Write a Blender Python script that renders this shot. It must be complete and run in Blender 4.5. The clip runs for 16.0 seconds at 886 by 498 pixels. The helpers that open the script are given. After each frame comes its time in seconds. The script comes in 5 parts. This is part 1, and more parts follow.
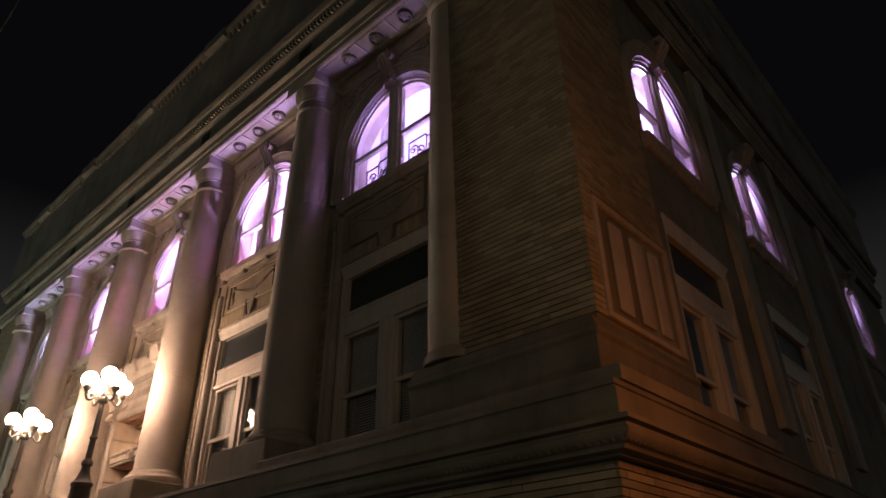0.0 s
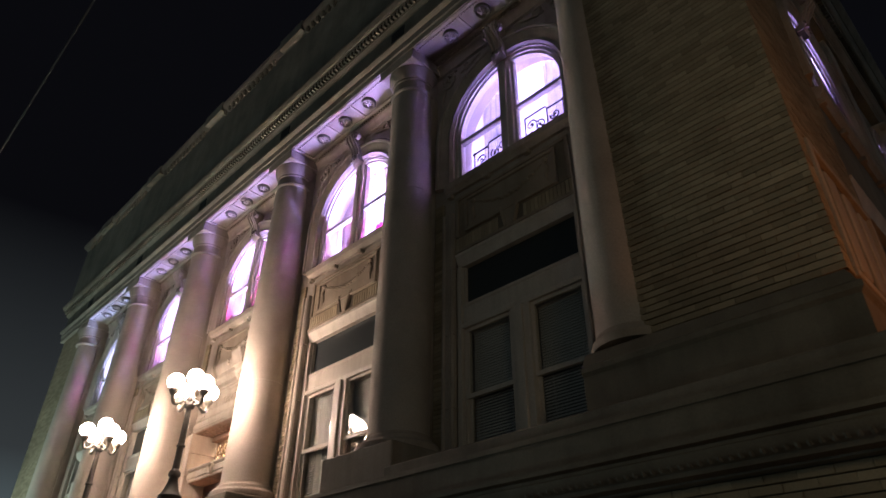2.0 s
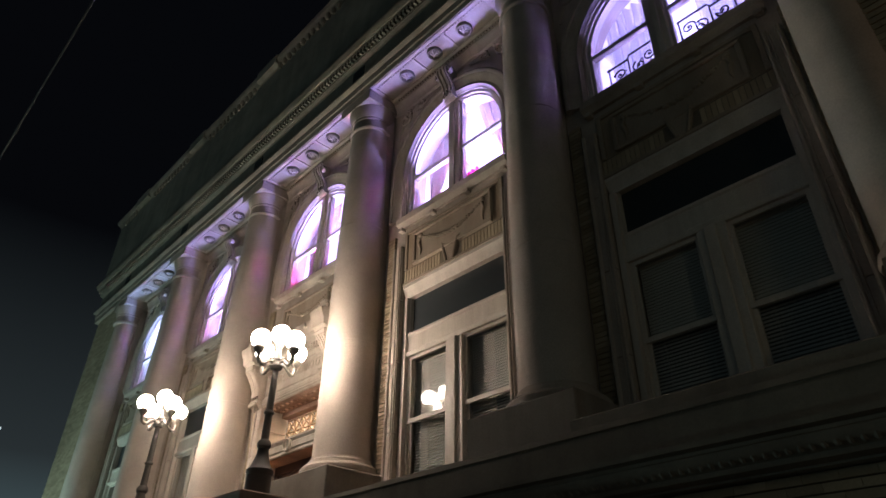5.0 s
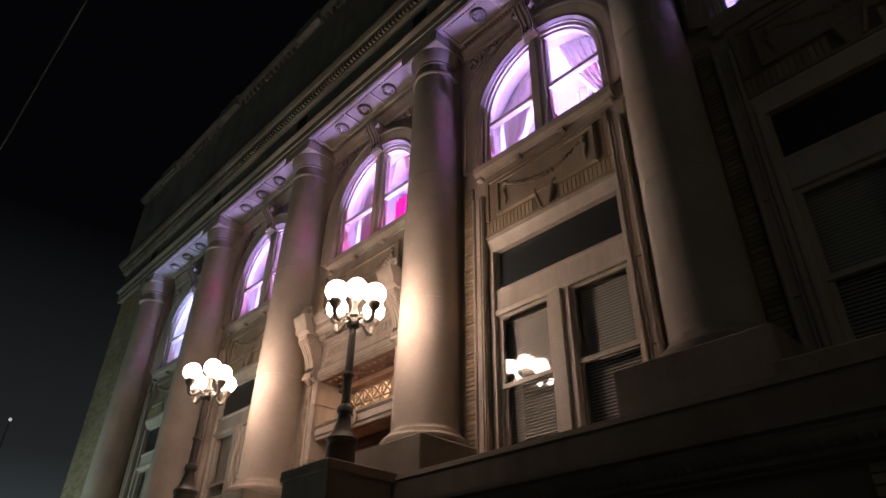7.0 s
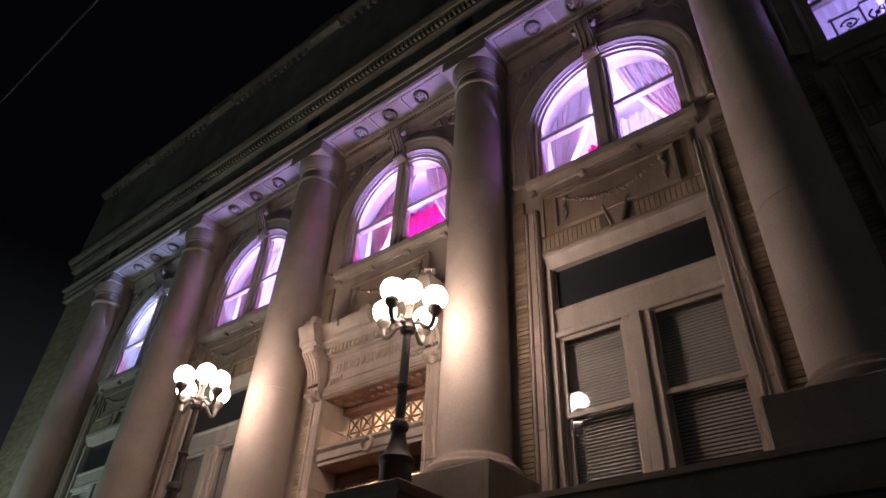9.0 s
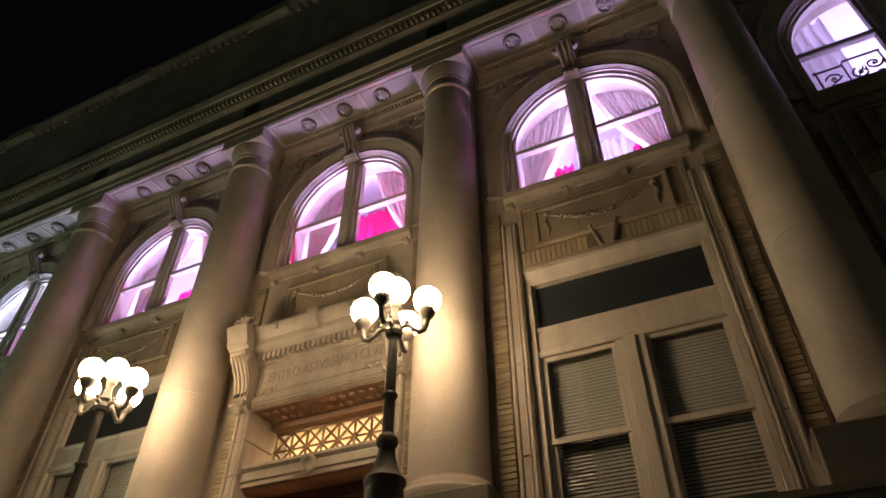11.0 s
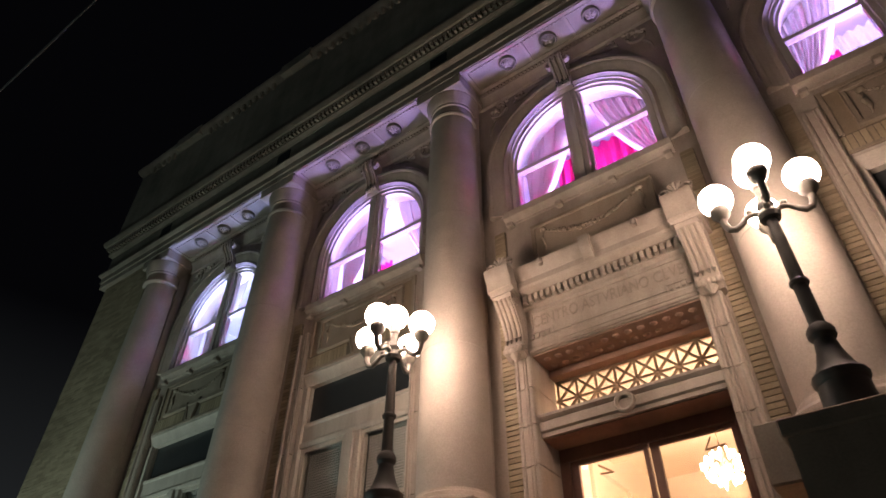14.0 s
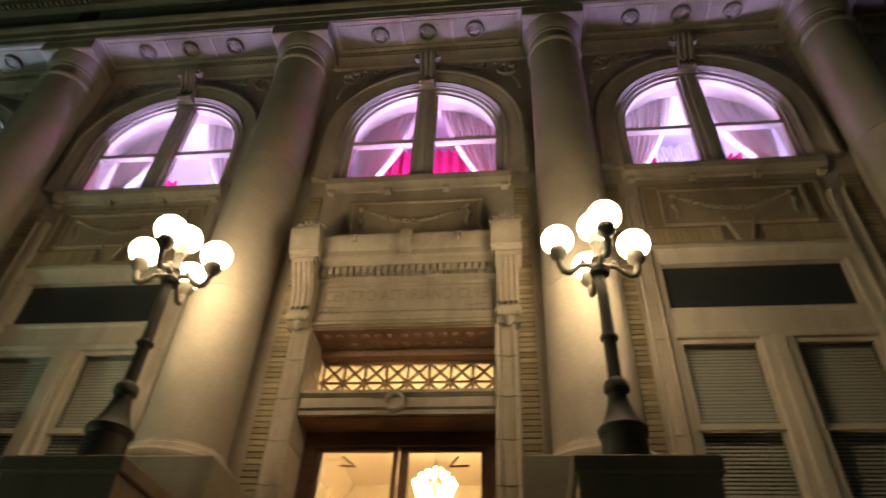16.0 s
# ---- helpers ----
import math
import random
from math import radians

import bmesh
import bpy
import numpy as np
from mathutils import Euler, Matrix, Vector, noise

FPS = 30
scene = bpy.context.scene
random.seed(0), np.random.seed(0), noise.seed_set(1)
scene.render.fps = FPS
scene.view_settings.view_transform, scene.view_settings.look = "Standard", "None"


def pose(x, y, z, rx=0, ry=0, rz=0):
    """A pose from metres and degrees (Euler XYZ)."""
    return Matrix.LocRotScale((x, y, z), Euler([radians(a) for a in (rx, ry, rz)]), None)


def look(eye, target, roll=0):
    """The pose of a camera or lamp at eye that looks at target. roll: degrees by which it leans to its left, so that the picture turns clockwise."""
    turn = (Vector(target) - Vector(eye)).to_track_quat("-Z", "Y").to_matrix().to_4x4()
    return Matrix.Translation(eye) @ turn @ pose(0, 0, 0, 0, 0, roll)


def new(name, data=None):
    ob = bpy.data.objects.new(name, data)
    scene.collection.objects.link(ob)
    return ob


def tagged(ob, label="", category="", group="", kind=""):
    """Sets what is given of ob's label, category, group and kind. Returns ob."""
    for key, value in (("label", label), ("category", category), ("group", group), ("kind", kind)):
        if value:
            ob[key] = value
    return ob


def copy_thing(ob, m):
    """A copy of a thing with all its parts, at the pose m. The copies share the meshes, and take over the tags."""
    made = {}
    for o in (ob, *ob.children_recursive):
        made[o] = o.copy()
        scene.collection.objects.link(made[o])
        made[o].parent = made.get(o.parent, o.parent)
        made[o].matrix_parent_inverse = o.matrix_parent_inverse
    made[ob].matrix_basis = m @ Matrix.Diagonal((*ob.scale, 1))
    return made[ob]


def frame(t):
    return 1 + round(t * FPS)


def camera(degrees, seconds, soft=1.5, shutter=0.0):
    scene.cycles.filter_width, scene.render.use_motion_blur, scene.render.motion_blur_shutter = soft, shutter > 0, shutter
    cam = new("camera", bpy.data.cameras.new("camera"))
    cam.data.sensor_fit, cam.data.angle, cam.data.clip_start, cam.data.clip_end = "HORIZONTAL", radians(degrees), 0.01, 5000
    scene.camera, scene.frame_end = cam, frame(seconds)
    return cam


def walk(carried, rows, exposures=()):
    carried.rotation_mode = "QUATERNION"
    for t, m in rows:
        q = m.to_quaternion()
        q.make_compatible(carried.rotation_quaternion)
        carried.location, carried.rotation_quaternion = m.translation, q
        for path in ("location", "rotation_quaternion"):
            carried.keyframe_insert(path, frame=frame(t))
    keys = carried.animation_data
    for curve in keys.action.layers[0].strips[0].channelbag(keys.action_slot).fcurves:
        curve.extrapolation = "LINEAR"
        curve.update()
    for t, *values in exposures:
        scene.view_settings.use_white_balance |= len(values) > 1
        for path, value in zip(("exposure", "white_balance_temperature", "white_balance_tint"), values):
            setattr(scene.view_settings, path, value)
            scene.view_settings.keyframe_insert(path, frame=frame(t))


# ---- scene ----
cam = camera(68.5, 16.0, soft=1.6, shutter=0.3)
PATH = [
    (0, (0.182, 0.139, 1.987), (-0.982, 1.42, 2.989), -0.8),
    (0.5, (-0.436, 0.123, 1.955), (-1.627, 1.359, 2.982), -0.1),
    (1, (-1.034, 0.11, 1.974), (-2.236, 1.322, 3.016), 0.0),
    (1.5, (-1.597, 0.052, 1.972), (-2.799, 1.245, 3.037), 0.3),
    (2, (-2.153, 0.133, 1.996), (-3.357, 1.313, 3.072), 0.4),
    (2.5, (-2.691, 0.092, 1.999), (-3.893, 1.265, 3.085), 0.5),
    (3, (-3.213, 0.08, 2.008), (-4.415, 1.248, 3.1), 0.5),
    (3.5, (-3.774, 0.163, 2.018), (-4.979, 1.33, 3.108), 0.4),
    (4, (-4.298, 0.189, 2.007), (-5.507, 1.352, 3.096), 0.5),
    (6.5, (-6.952, 0.35, 2.05), (-8.176, 1.506, 3.129), 0.8),
    (7, (-7.566, 0.343, 2.022), (-8.79, 1.495, 3.105), 1.0),
    (7.5, (-8.242, 0.325, 2.038), (-9.466, 1.47, 3.13), 1.2),
    (8, (-8.848, 0.254, 2.026), (-10.061, 1.394, 3.135), 1.8),
    (8.5, (-9.344, 0.098, 2.025), (-10.48, 1.286, 3.163), 2.6),
    (9, (-9.841, -0.058, 2.017), (-10.86, 1.165, 3.228), 2.9),
    (9.2, (-10.041, -0.131, 2.036), (-11.014, 1.104, 3.271), 2.9),
    (11.3, (-12.021, -0.073, 2.181), (-12.661, 1.306, 3.482), 0.1),
    (11.5, (-12.252, -0.064, 2.147), (-12.885, 1.317, 3.449), 0.1),
    (12, (-12.824, -0.064, 2.13), (-13.444, 1.317, 3.438), 0.2),
    (12.5, (-13.366, -0.015, 2.116), (-14.006, 1.359, 3.421), -0.4),
    (13, (-13.949, -0.048, 2.101), (-14.777, 1.227, 3.4), -0.2),
    (13.5, (-14.432, -0.086, 2.044), (-15.311, 1.154, 3.344), 0.3),
    (14, (-14.917, -0.062, 2.039), (-15.811, 1.168, 3.338), 0.5),
    (14.5, (-15.334, -0.084, 2.046), (-16.236, 1.143, 3.343), 0.7),
    (15, (-15.642, -0.054, 2.031), (-16.495, 1.207, 3.328), 2.3),
    (15.5, (-15.901, 0.047, 2.075), (-16.473, 1.462, 3.366), 2.0),
    (15.9, (-15.929, 0.126, 2.118), (-16.223, 1.619, 3.416), 3.0),
    (16, (-15.926, 0.138, 2.121), (-16.141, 1.639, 3.425), 3.3),
]
EXPOSURES = [
    (0.0, 1.35, 7500, 20), (0.5, 1.85, 6300, -3), (1.0, 2.15, 5600, 1), (1.5, 1.60, 6800, 11), (2.0, 1.65, 6200, 10), (2.5, 1.55, 6200, 10), (3.0, 1.10, 6200, 17),
    (3.5, 1.05, 6900, 15), (4.0, 1.2, 5500, 0), (6.5, 0.7, 6300, 8), (7.0, 0.45, 6500, 15), (7.5, 0.70, 7300, 3), (8.0, 0.55, 7000, 3), (8.5, 0.45, 6500, 11), (9.0, 0.35, 6100, 18),
    (11.5, 0.4, 8500, -4), (12.0, 0.25, 8100, 0), (12.5, 0.28, 6100, 16), (13.0, 0.35, 7000, 15), (13.5, 0.45, 7100, 9), (14.0, 0.45, 6500, 15), (14.5, 0.45, 7000, 6), (15.0, 0.45, 6500, 9),
    (15.5, 0.40, 6300, 8), (16.0, 0.0, 8300, -12)]
walk(cam, [(t, look(eye, target, roll)) for t, eye, target, roll in PATH], EXPOSURES)

# ---- world and large lights ----
world = bpy.data.worlds.new("night")
scene.world = world
world.use_nodes = True
wn, wl = world.node_tree.nodes, world.node_tree.links
wn.clear()
w_out = wn.new("ShaderNodeOutputWorld")
w_bg = wn.new("ShaderNodeBackground")
w_co = wn.new("ShaderNodeTexCoord")
w_sep = wn.new("ShaderNodeSeparateXYZ")
w_map = wn.new("ShaderNodeMapRange")
w_ramp = wn.new("ShaderNodeValToRGB")
wl.new(w_co.outputs["Generated"], w_sep.inputs[0])
w_map.inputs["From Min"].default_value = 0.0
w_map.inputs["From Max"].default_value = 0.5
wl.new(w_sep.outputs["Z"], w_map.inputs["Value"])
wl.new(w_map.outputs["Result"], w_ramp.inputs["Fac"])
w_ramp.color_ramp.elements[0].color = (0.046, 0.062, 0.064, 1)
w_ramp.color_ramp.elements[1].color = (0.0009, 0.0009, 0.0012, 1)
w_mid = w_ramp.color_ramp.elements.new(0.45)
w_mid.color = (0.0105, 0.0118, 0.0122, 1)
w_bg.inputs["Strength"].default_value = 1.0
wl.new(w_ramp.outputs["Color"], w_bg.inputs["Color"])
wl.new(w_bg.outputs[0], w_out.inputs["Surface"])


def light(name, kind, place, energy, colour, target=None, size=0.2, spread=180):
    data = bpy.data.lights.new(name, kind)
    data.energy, data.color = energy, colour
    if kind == "AREA":
        data.shape, data.size = "DISK", size
        data.spread = radians(spread)
    else:
        data.shadow_soft_size = size
    ob = new(name, data)
    ob.matrix_world = look(place, target) if target else pose(*place)
    return ob


GLOBE_POWER = 29.0
HALL_POWER = 590.0
STAGE_POWER = 1950.0
STAGE_COLOUR = (0.42, 0.335, 1.0)
# unseen added points, no fixtures: sodium round the corner, general street light, cold far-end light
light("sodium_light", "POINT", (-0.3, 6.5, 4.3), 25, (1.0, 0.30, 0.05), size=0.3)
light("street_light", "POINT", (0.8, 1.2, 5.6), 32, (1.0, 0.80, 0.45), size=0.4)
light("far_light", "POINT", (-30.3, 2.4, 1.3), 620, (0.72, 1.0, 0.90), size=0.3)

# ---- materials ----


def material(name):
    m = bpy.data.materials.new(name)
    m.use_nodes = True
    n, l = m.node_tree.nodes, m.node_tree.links
    return m, n, l, n["Principled BSDF"]


def noise_node(n, l, scale, detail=6.0, stretch=(1, 1, 1), rough=0.6):
    geo = n.new("ShaderNodeNewGeometry")
    mp = n.new("ShaderNodeMapping")
    mp.inputs["Scale"].default_value = stretch
    tex = n.new("ShaderNodeTexNoise")
    tex.inputs["Scale"].default_value = scale
    tex.inputs["Detail"].default_value = detail
    tex.inputs["Roughness"].default_value = rough
    l.new(geo.outputs["Position"], mp.inputs["Vector"])
    l.new(mp.outputs["Vector"], tex.inputs["Vector"])
    return tex


def ramp(n, l, source, a, b, ca, cb):
    r = n.new("ShaderNodeValToRGB")
    r.color_ramp.elements[0].position, r.color_ramp.elements[1].position = a, b
    r.color_ramp.elements[0].color = (*ca, 1)
    r.color_ramp.elements[1].color = (*cb, 1)
    l.new(source, r.inputs["Fac"])
    return r


def mixed(n, l, kind, fac, a, b):
    mx = n.new("ShaderNodeMixRGB")
    mx.blend_type = kind
    mx.inputs["Fac"].default_value = fac
    l.new(a, mx.inputs["Color1"])
    l.new(b, mx.inputs["Color2"])
    return mx


def surface(name, colour, rough=0.8, vary=0.25, bump=0.25, grain=45.0, stain=0.7, streak=True, metal=0.0, per="none", spread=0.2):
    """A weathered surface: base colour, broad stains, run-down streaks, fine grain and relief."""
    m, n, l, p = material(name)
    dark = tuple(c * (1 - vary) for c in colour)
    lite = tuple(min(1, c * (1 + vary * 0.7)) for c in colour)
    big = noise_node(n, l, stain, 7.0)
    col = ramp(n, l, big.outputs["Fac"], 0.32, 0.68, dark, lite)
    out = col.outputs["Color"]
    if streak:
        run = noise_node(n, l, 1.0, 5.0, (3.2, 3.2, 0.35))
        rr = ramp(n, l, run.outputs["Fac"], 0.42, 0.72, (1, 1, 1), (0.72, 0.69, 0.66))
        out = mixed(n, l, "MULTIPLY", 0.75, out, rr.outputs["Color"]).outputs["Color"]
    fine = noise_node(n, l, grain, 4.0)
    fr = ramp(n, l, fine.outputs["Fac"], 0.3, 0.7, (0.82, 0.82, 0.82), (1.1, 1.1, 1.1))
    out = mixed(n, l, "MULTIPLY", 0.8, out, fr.outputs["Color"]).outputs["Color"]
    if per != "none":
        if per == "object":
            src = n.new("ShaderNodeObjectInfo").outputs["Random"]
        else:
            src = n.new("ShaderNodeNewGeometry").outputs["Random Per Island"]
        pr = ramp(n, l, src, 0.0, 1.0, (1 - spread, 1 - spread * 1.05, 1 - spread * 1.2), (1 + spread * 0.6, 1 + spread * 0.6, 1 + spread * 0.5))
        out = mixed(n, l, "MULTIPLY", 1.0, out, pr.outputs["Color"]).outputs["Color"]
    l.new(out, p.inputs["Base Color"])
    rg = n.new("ShaderNodeMapRange")
    rg.inputs["To Min"].default_value, rg.inputs["To Max"].default_value = max(0.05, rough - 0.12), min(1.0, rough + 0.12)
    l.new(fine.outputs["Fac"], rg.inputs["Value"])
    l.new(rg.outputs["Result"], p.inputs["Roughness"])
    p.inputs["Metallic"].default_value = metal
    if bump > 0:
        bp = n.new("ShaderNodeBump")
        bp.inputs["Strength"].default_value = bump
        bp.inputs["Distance"].default_value = 0.01
        l.new(fine.outputs["Fac"], bp.inputs["Height"])
        l.new(bp.outputs["Normal"], p.inputs["Normal"])
    return m


STONE = surface("cream_stone", (0.45, 0.375, 0.315))
# darker stone tone that stands for shade in the cut letters
LETTER_SHADE = surface("letter_shade_stone", (0.37, 0.305, 0.25))
# darker brown stone of the attic, its crest and the rosettes
BROWN_STONE = surface("dark_brown_stone", (0.24, 0.205, 0.165), vary=0.4)
PANEL_STONE = surface("ochre_stone", (0.37, 0.295, 0.225), vary=0.25)
FIELD = surface("ochre_panel_field", (0.33, 0.25, 0.17), vary=0.25, bump=0.4)
# tone between the cream and the dark stone, for architrave and pedestals
BAND_STONE = surface("mid_brown_stone", (0.33, 0.28, 0.23), vary=0.3)
# darker streaked stone of frieze, cornice, flank and rear walls
STONE_DARK = surface("dark_streaked_stone", (0.25, 0.215, 0.17), vary=0.35)
SHAFT = surface("stuccoed_stone", (0.47, 0.40, 0.34), vary=0.13, bump=0.15, stain=1.1, streak=False)
BRICK = surface("buff_brick", (0.36, 0.285, 0.195), vary=0.18, per="object", spread=0.28, streak=False, bump=0.5)
BRICK_ISLE = surface("buff_brick_joined", (0.36, 0.285, 0.195), vary=0.18, per="island", spread=0.28, streak=False, bump=0.5)
PALE_BRICK = surface("pale_brick", (0.43, 0.34, 0.23), vary=0.15, per="object", spread=0.18, streak=False, bump=0.4)
MORTAR = surface("mortar", (0.17, 0.135, 0.10), streak=False)
PAINT = surface("cream_paint", (0.62, 0.545, 0.47), rough=0.5, vary=0.1, bump=0.08)
SOFFIT_STONE = surface("red_brown_soffit", (0.30, 0.185, 0.135), vary=0.35)
WOOD = surface("red_brown_wood", (0.20, 0.10, 0.07), rough=0.45, vary=0.3, bump=0.15)
PLINTH = surface("soot_dark_stone", (0.13, 0.105, 0.085), vary=0.35)
LAMP_METAL = surface("lamp_metal", (0.17, 0.145, 0.12), rough=0.55, vary=0.3, bump=0.15, streak=False)
CHEEK = surface("brown_cheek_stone", (0.30, 0.21, 0.155), vary=0.35)
IRON = surface("black_iron", (0.06, 0.05, 0.042), rough=0.6, vary=0.3, bump=0.2, streak=False)
# base stone darkened in colour to stand for weaker lamp light down there
BASE_STONE = surface("dimmed_base_stone", (0.20, 0.17, 0.13), vary=0.35)
BRONZE = surface("bronze", (0.34, 0.23, 0.15), rough=0.5, vary=0.3, streak=False, metal=0.4)
# near-black colour that stands for the shade inside an opening
OPENING_SHADE = surface("opening_shade_black", (0.012, 0.012, 0.014), rough=0.9, vary=0.2, streak=False)
PLASTER = surface("cream_plaster", (0.80, 0.69, 0.58), rough=0.8, vary=0.06, bump=0.05, streak=False)
HALLWALL = surface("white_plaster", (0.80, 0.78, 0.78), rough=0.8, vary=0.06, bump=0.05, streak=False)
SLAT = surface("grey_blind", (0.55, 0.52, 0.48), rough=0.5, vary=0.12, bump=0.0, streak=False)
PAVING = surface("concrete_paving", (0.17, 0.165, 0.155), streak=False)
WIRE = surface("cable", (0.03, 0.03, 0.033), streak=False, bump=0.0)
# the unlit rooms' darkness is put into their wall colour
DARKROOM = surface("unlit_room_dark", (0.12, 0.115, 0.11), streak=False)


def emitter(name, colour, strength):
    m, n, l, p = material(name)
    p.inputs["Base Color"].default_value = (0.9, 0.88, 0.84, 1)
    p.inputs["Emission Color"].default_value = (*colour, 1)
    p.inputs["Emission Strength"].default_value = strength
    return m


GLOBE = emitter("opal_glass_lit", (1.0, 0.76, 0.59), GLOBE_POWER)
BEACON = emitter("mast_light", (0.9, 1.0, 1.0), 0.35)
CRYSTAL = emitter("lit_crystal", (1.0, 0.82, 0.55), 55.0)


def glass(name, tint):
    m, n, l, p = material(name)
    n.remove(p)
    tr, gl, mx, fr = n.new("ShaderNodeBsdfTransparent"), n.new("ShaderNodeBsdfGlossy"), n.new("ShaderNodeMixShader"), n.new("ShaderNodeLayerWeight")
    pw, sc = n.new("ShaderNodeMath"), n.new("ShaderNodeMath")
    pw.operation, sc.operation = "POWER", "MULTIPLY_ADD"
    pw.inputs[1].default_value, sc.inputs[1].default_value, sc.inputs[2].default_value = 5.0, 0.9, 0.045
    tr.inputs["Color"].default_value = (*tint, 1)
    gl.inputs["Roughness"].default_value = 0.01
    fr.inputs["Blend"].default_value = 0.5
    l.new(fr.outputs["Facing"], pw.inputs[0])
    l.new(pw.outputs[0], sc.inputs[0])
    l.new(sc.outputs[0], mx.inputs[0])
    l.new(tr.outputs[0], mx.inputs[1])
    l.new(gl.outputs[0], mx.inputs[2])
    l.new(mx.outputs[0], n["Material Output"].inputs["Surface"])
    return m


GLASS = glass("window_glass", (0.94, 0.95, 0.94))
GLASS_DARK = surface("dark_panel", (0.035, 0.04, 0.043), rough=0.35, vary=0.15, bump=0.0, streak=False)


def cloth(name, colour, through_part, sheer):
    m, n, l, p = material(name)
    n.remove(p)
    df, tl, tr = n.new("ShaderNodeBsdfDiffuse"), n.new("ShaderNodeBsdfTranslucent"), n.new("ShaderNodeBsdfTransparent")
    tex = noise_node(n, l, 60.0, 3.0)
    col = ramp(n, l, tex.outputs["Fac"], 0.3, 0.7, tuple(c * 0.88 for c in colour), colour)
    l.new(col.outputs["Color"], df.inputs["Color"])
    l.new(col.outputs["Color"], tl.inputs["Color"])
    m1, m2 = n.new("ShaderNodeMixShader"), n.new("ShaderNodeMixShader")
    m1.inputs[0].default_value, m2.inputs[0].default_value = through_part, sheer
    l.new(df.outputs[0], m1.inputs[1])
    l.new(tl.outputs[0], m1.inputs[2])
    l.new(m1.outputs[0], m2.inputs[1])
    l.new(tr.outputs[0], m2.inputs[2])
    l.new(m2.outputs[0], n["Material Output"].inputs["Surface"])
    return m


DRAPE = cloth("cream_drape_cloth", (0.78, 0.72, 0.64), 0.45, 0.04)
SHEER = cloth("sheer_white_cloth", (0.84, 0.82, 0.80), 0.5, 0.08)
MAGENTA = cloth("magenta_cloth", (0.75, 0.03, 0.19), 0.5, 0.0)

# ---- geometry helpers ----


class Geo:
    """Collects vertices and faces for one mesh."""

    def __init__(self):
        self.v, self.f = [], []

    def add(self, verts, faces):
        k = len(self.v)
        self.v += [tuple(a) for a in verts]
        self.f += [tuple(k + i for i in f) for f in faces]
        return self

    def box(self, x0, x1, y0, y1, z0, z1, b=0.0):
        if b <= 0:
            v = [(x, y, z) for z in (z0, z1) for y in (y0, y1) for x in (x0, x1)]
            return self.add(v, [(0, 2, 3, 1), (4, 5, 7, 6), (0, 1, 5, 4), (2, 6, 7, 3), (0, 4, 6, 2), (1, 3, 7, 5)])
        lo, hi = (x0, y0, z0), (x1, y1, z1)
        v, at = [], {}
        for sx in (0, 1):
            for sy in (0, 1):
                for sz in (0, 1):
                    sg = (sx, sy, sz)
                    for ax in range(3):
                        c = []
                        for k in range(3):
                            e = hi[k] if sg[k] else lo[k]
                            c.append(e if k == ax else e + (-b if sg[k] else b))
                        at[sg, ax] = len(v)
                        v.append(tuple(c))
        f = []
        for ax in range(3):
            o1, o2 = (ax + 1) % 3, (ax + 2) % 3
            for side in (0, 1):
                q = []
                for p, r in ((0, 0), (1, 0), (1, 1), (0, 1)):
                    sg = [0, 0, 0]
                    sg[ax], sg[o1], sg[o2] = side, p, r
                    q.append(at[tuple(sg), ax])
                f.append(tuple(q if side else q[::-1]))
        for ax in range(3):
            o1, o2 = (ax + 1) % 3, (ax + 2) % 3
            for p in (0, 1):
                for r in (0, 1):
                    sg0, sg1 = [0, 0, 0], [0, 0, 0]
                    sg0[o1] = sg1[o1] = p
                    sg0[o2] = sg1[o2] = r
                    sg1[ax] = 1
                    a, bb = tuple(sg0), tuple(sg1)
                    f.append((at[a, o1], at[bb, o1], at[bb, o2], at[a, o2]))
        for sg in [(i, j, k) for i in (0, 1) for j in (0, 1) for k in (0, 1)]:
            f.append((at[sg, 0], at[sg, 1], at[sg, 2]))
        return self.add(v, f)

    def run(self, profile, x0, x1):
        """A closed (y, z) profile drawn out along x."""
        n = len(profile)
        v = [(x0, y, z) for y, z in profile] + [(x1, y, z) for y, z in profile]
        f = [(i, (i + 1) % n, n + (i + 1) % n, n + i) for i in range(n)]
        f += [tuple(range(n))[::-1], tuple(range(n, 2 * n))]
        return self.add(v, f)

    def run_y(self, profile, y0, y1):
        """A closed (x, z) profile drawn out along y."""
        n = len(profile)
        v = [(x, y0, z) for x, z in profile] + [(x, y1, z) for x, z in profile]
        f = [(i, (i + 1) % n, n + (i + 1) % n, n + i) for i in range(n)]
        f += [tuple(range(n)), tuple(range(n, 2 * n))[::-1]]
        return self.add(v, f)

    def sweep(self, profile, stations):
        """A closed (out, z) profile along a plan of stations (x, y, dx, dy); dx, dy point outwards."""
        n = len(profile)
        v = [(px + dx * o, py + dy * o, z) for px, py, dx, dy in stations for o, z in profile]
        f = [(i * n + k, i * n + (k + 1) % n, (i + 1) * n + (k + 1) % n, (i + 1) * n + k) for i in range(len(stations) - 1) for k in range(n)]
        f += [tuple(range(n))[::-1], tuple((len(stations) - 1) * n + k for k in range(n))]
        return self.add(v, f)

    def lathe(self, profile, seg=32, at=(0, 0, 0), a0=0.0, a1=2 * math.pi):
        """A (radius, z) profile turned round the upright axis."""
        full = abs(a1 - a0 - 2 * math.pi) < 1e-6
        cols = seg if full else seg + 1
        v = []
        for r, z in profile:
            for i in range(cols):
                a = a0 + (a1 - a0) * i / seg
                v.append((at[0] + r * math.cos(a), at[1] + r * math.sin(a), at[2] + z))
        f = []
        for j in range(len(profile) - 1):
            for i in range(seg):
                k = (i + 1) % cols
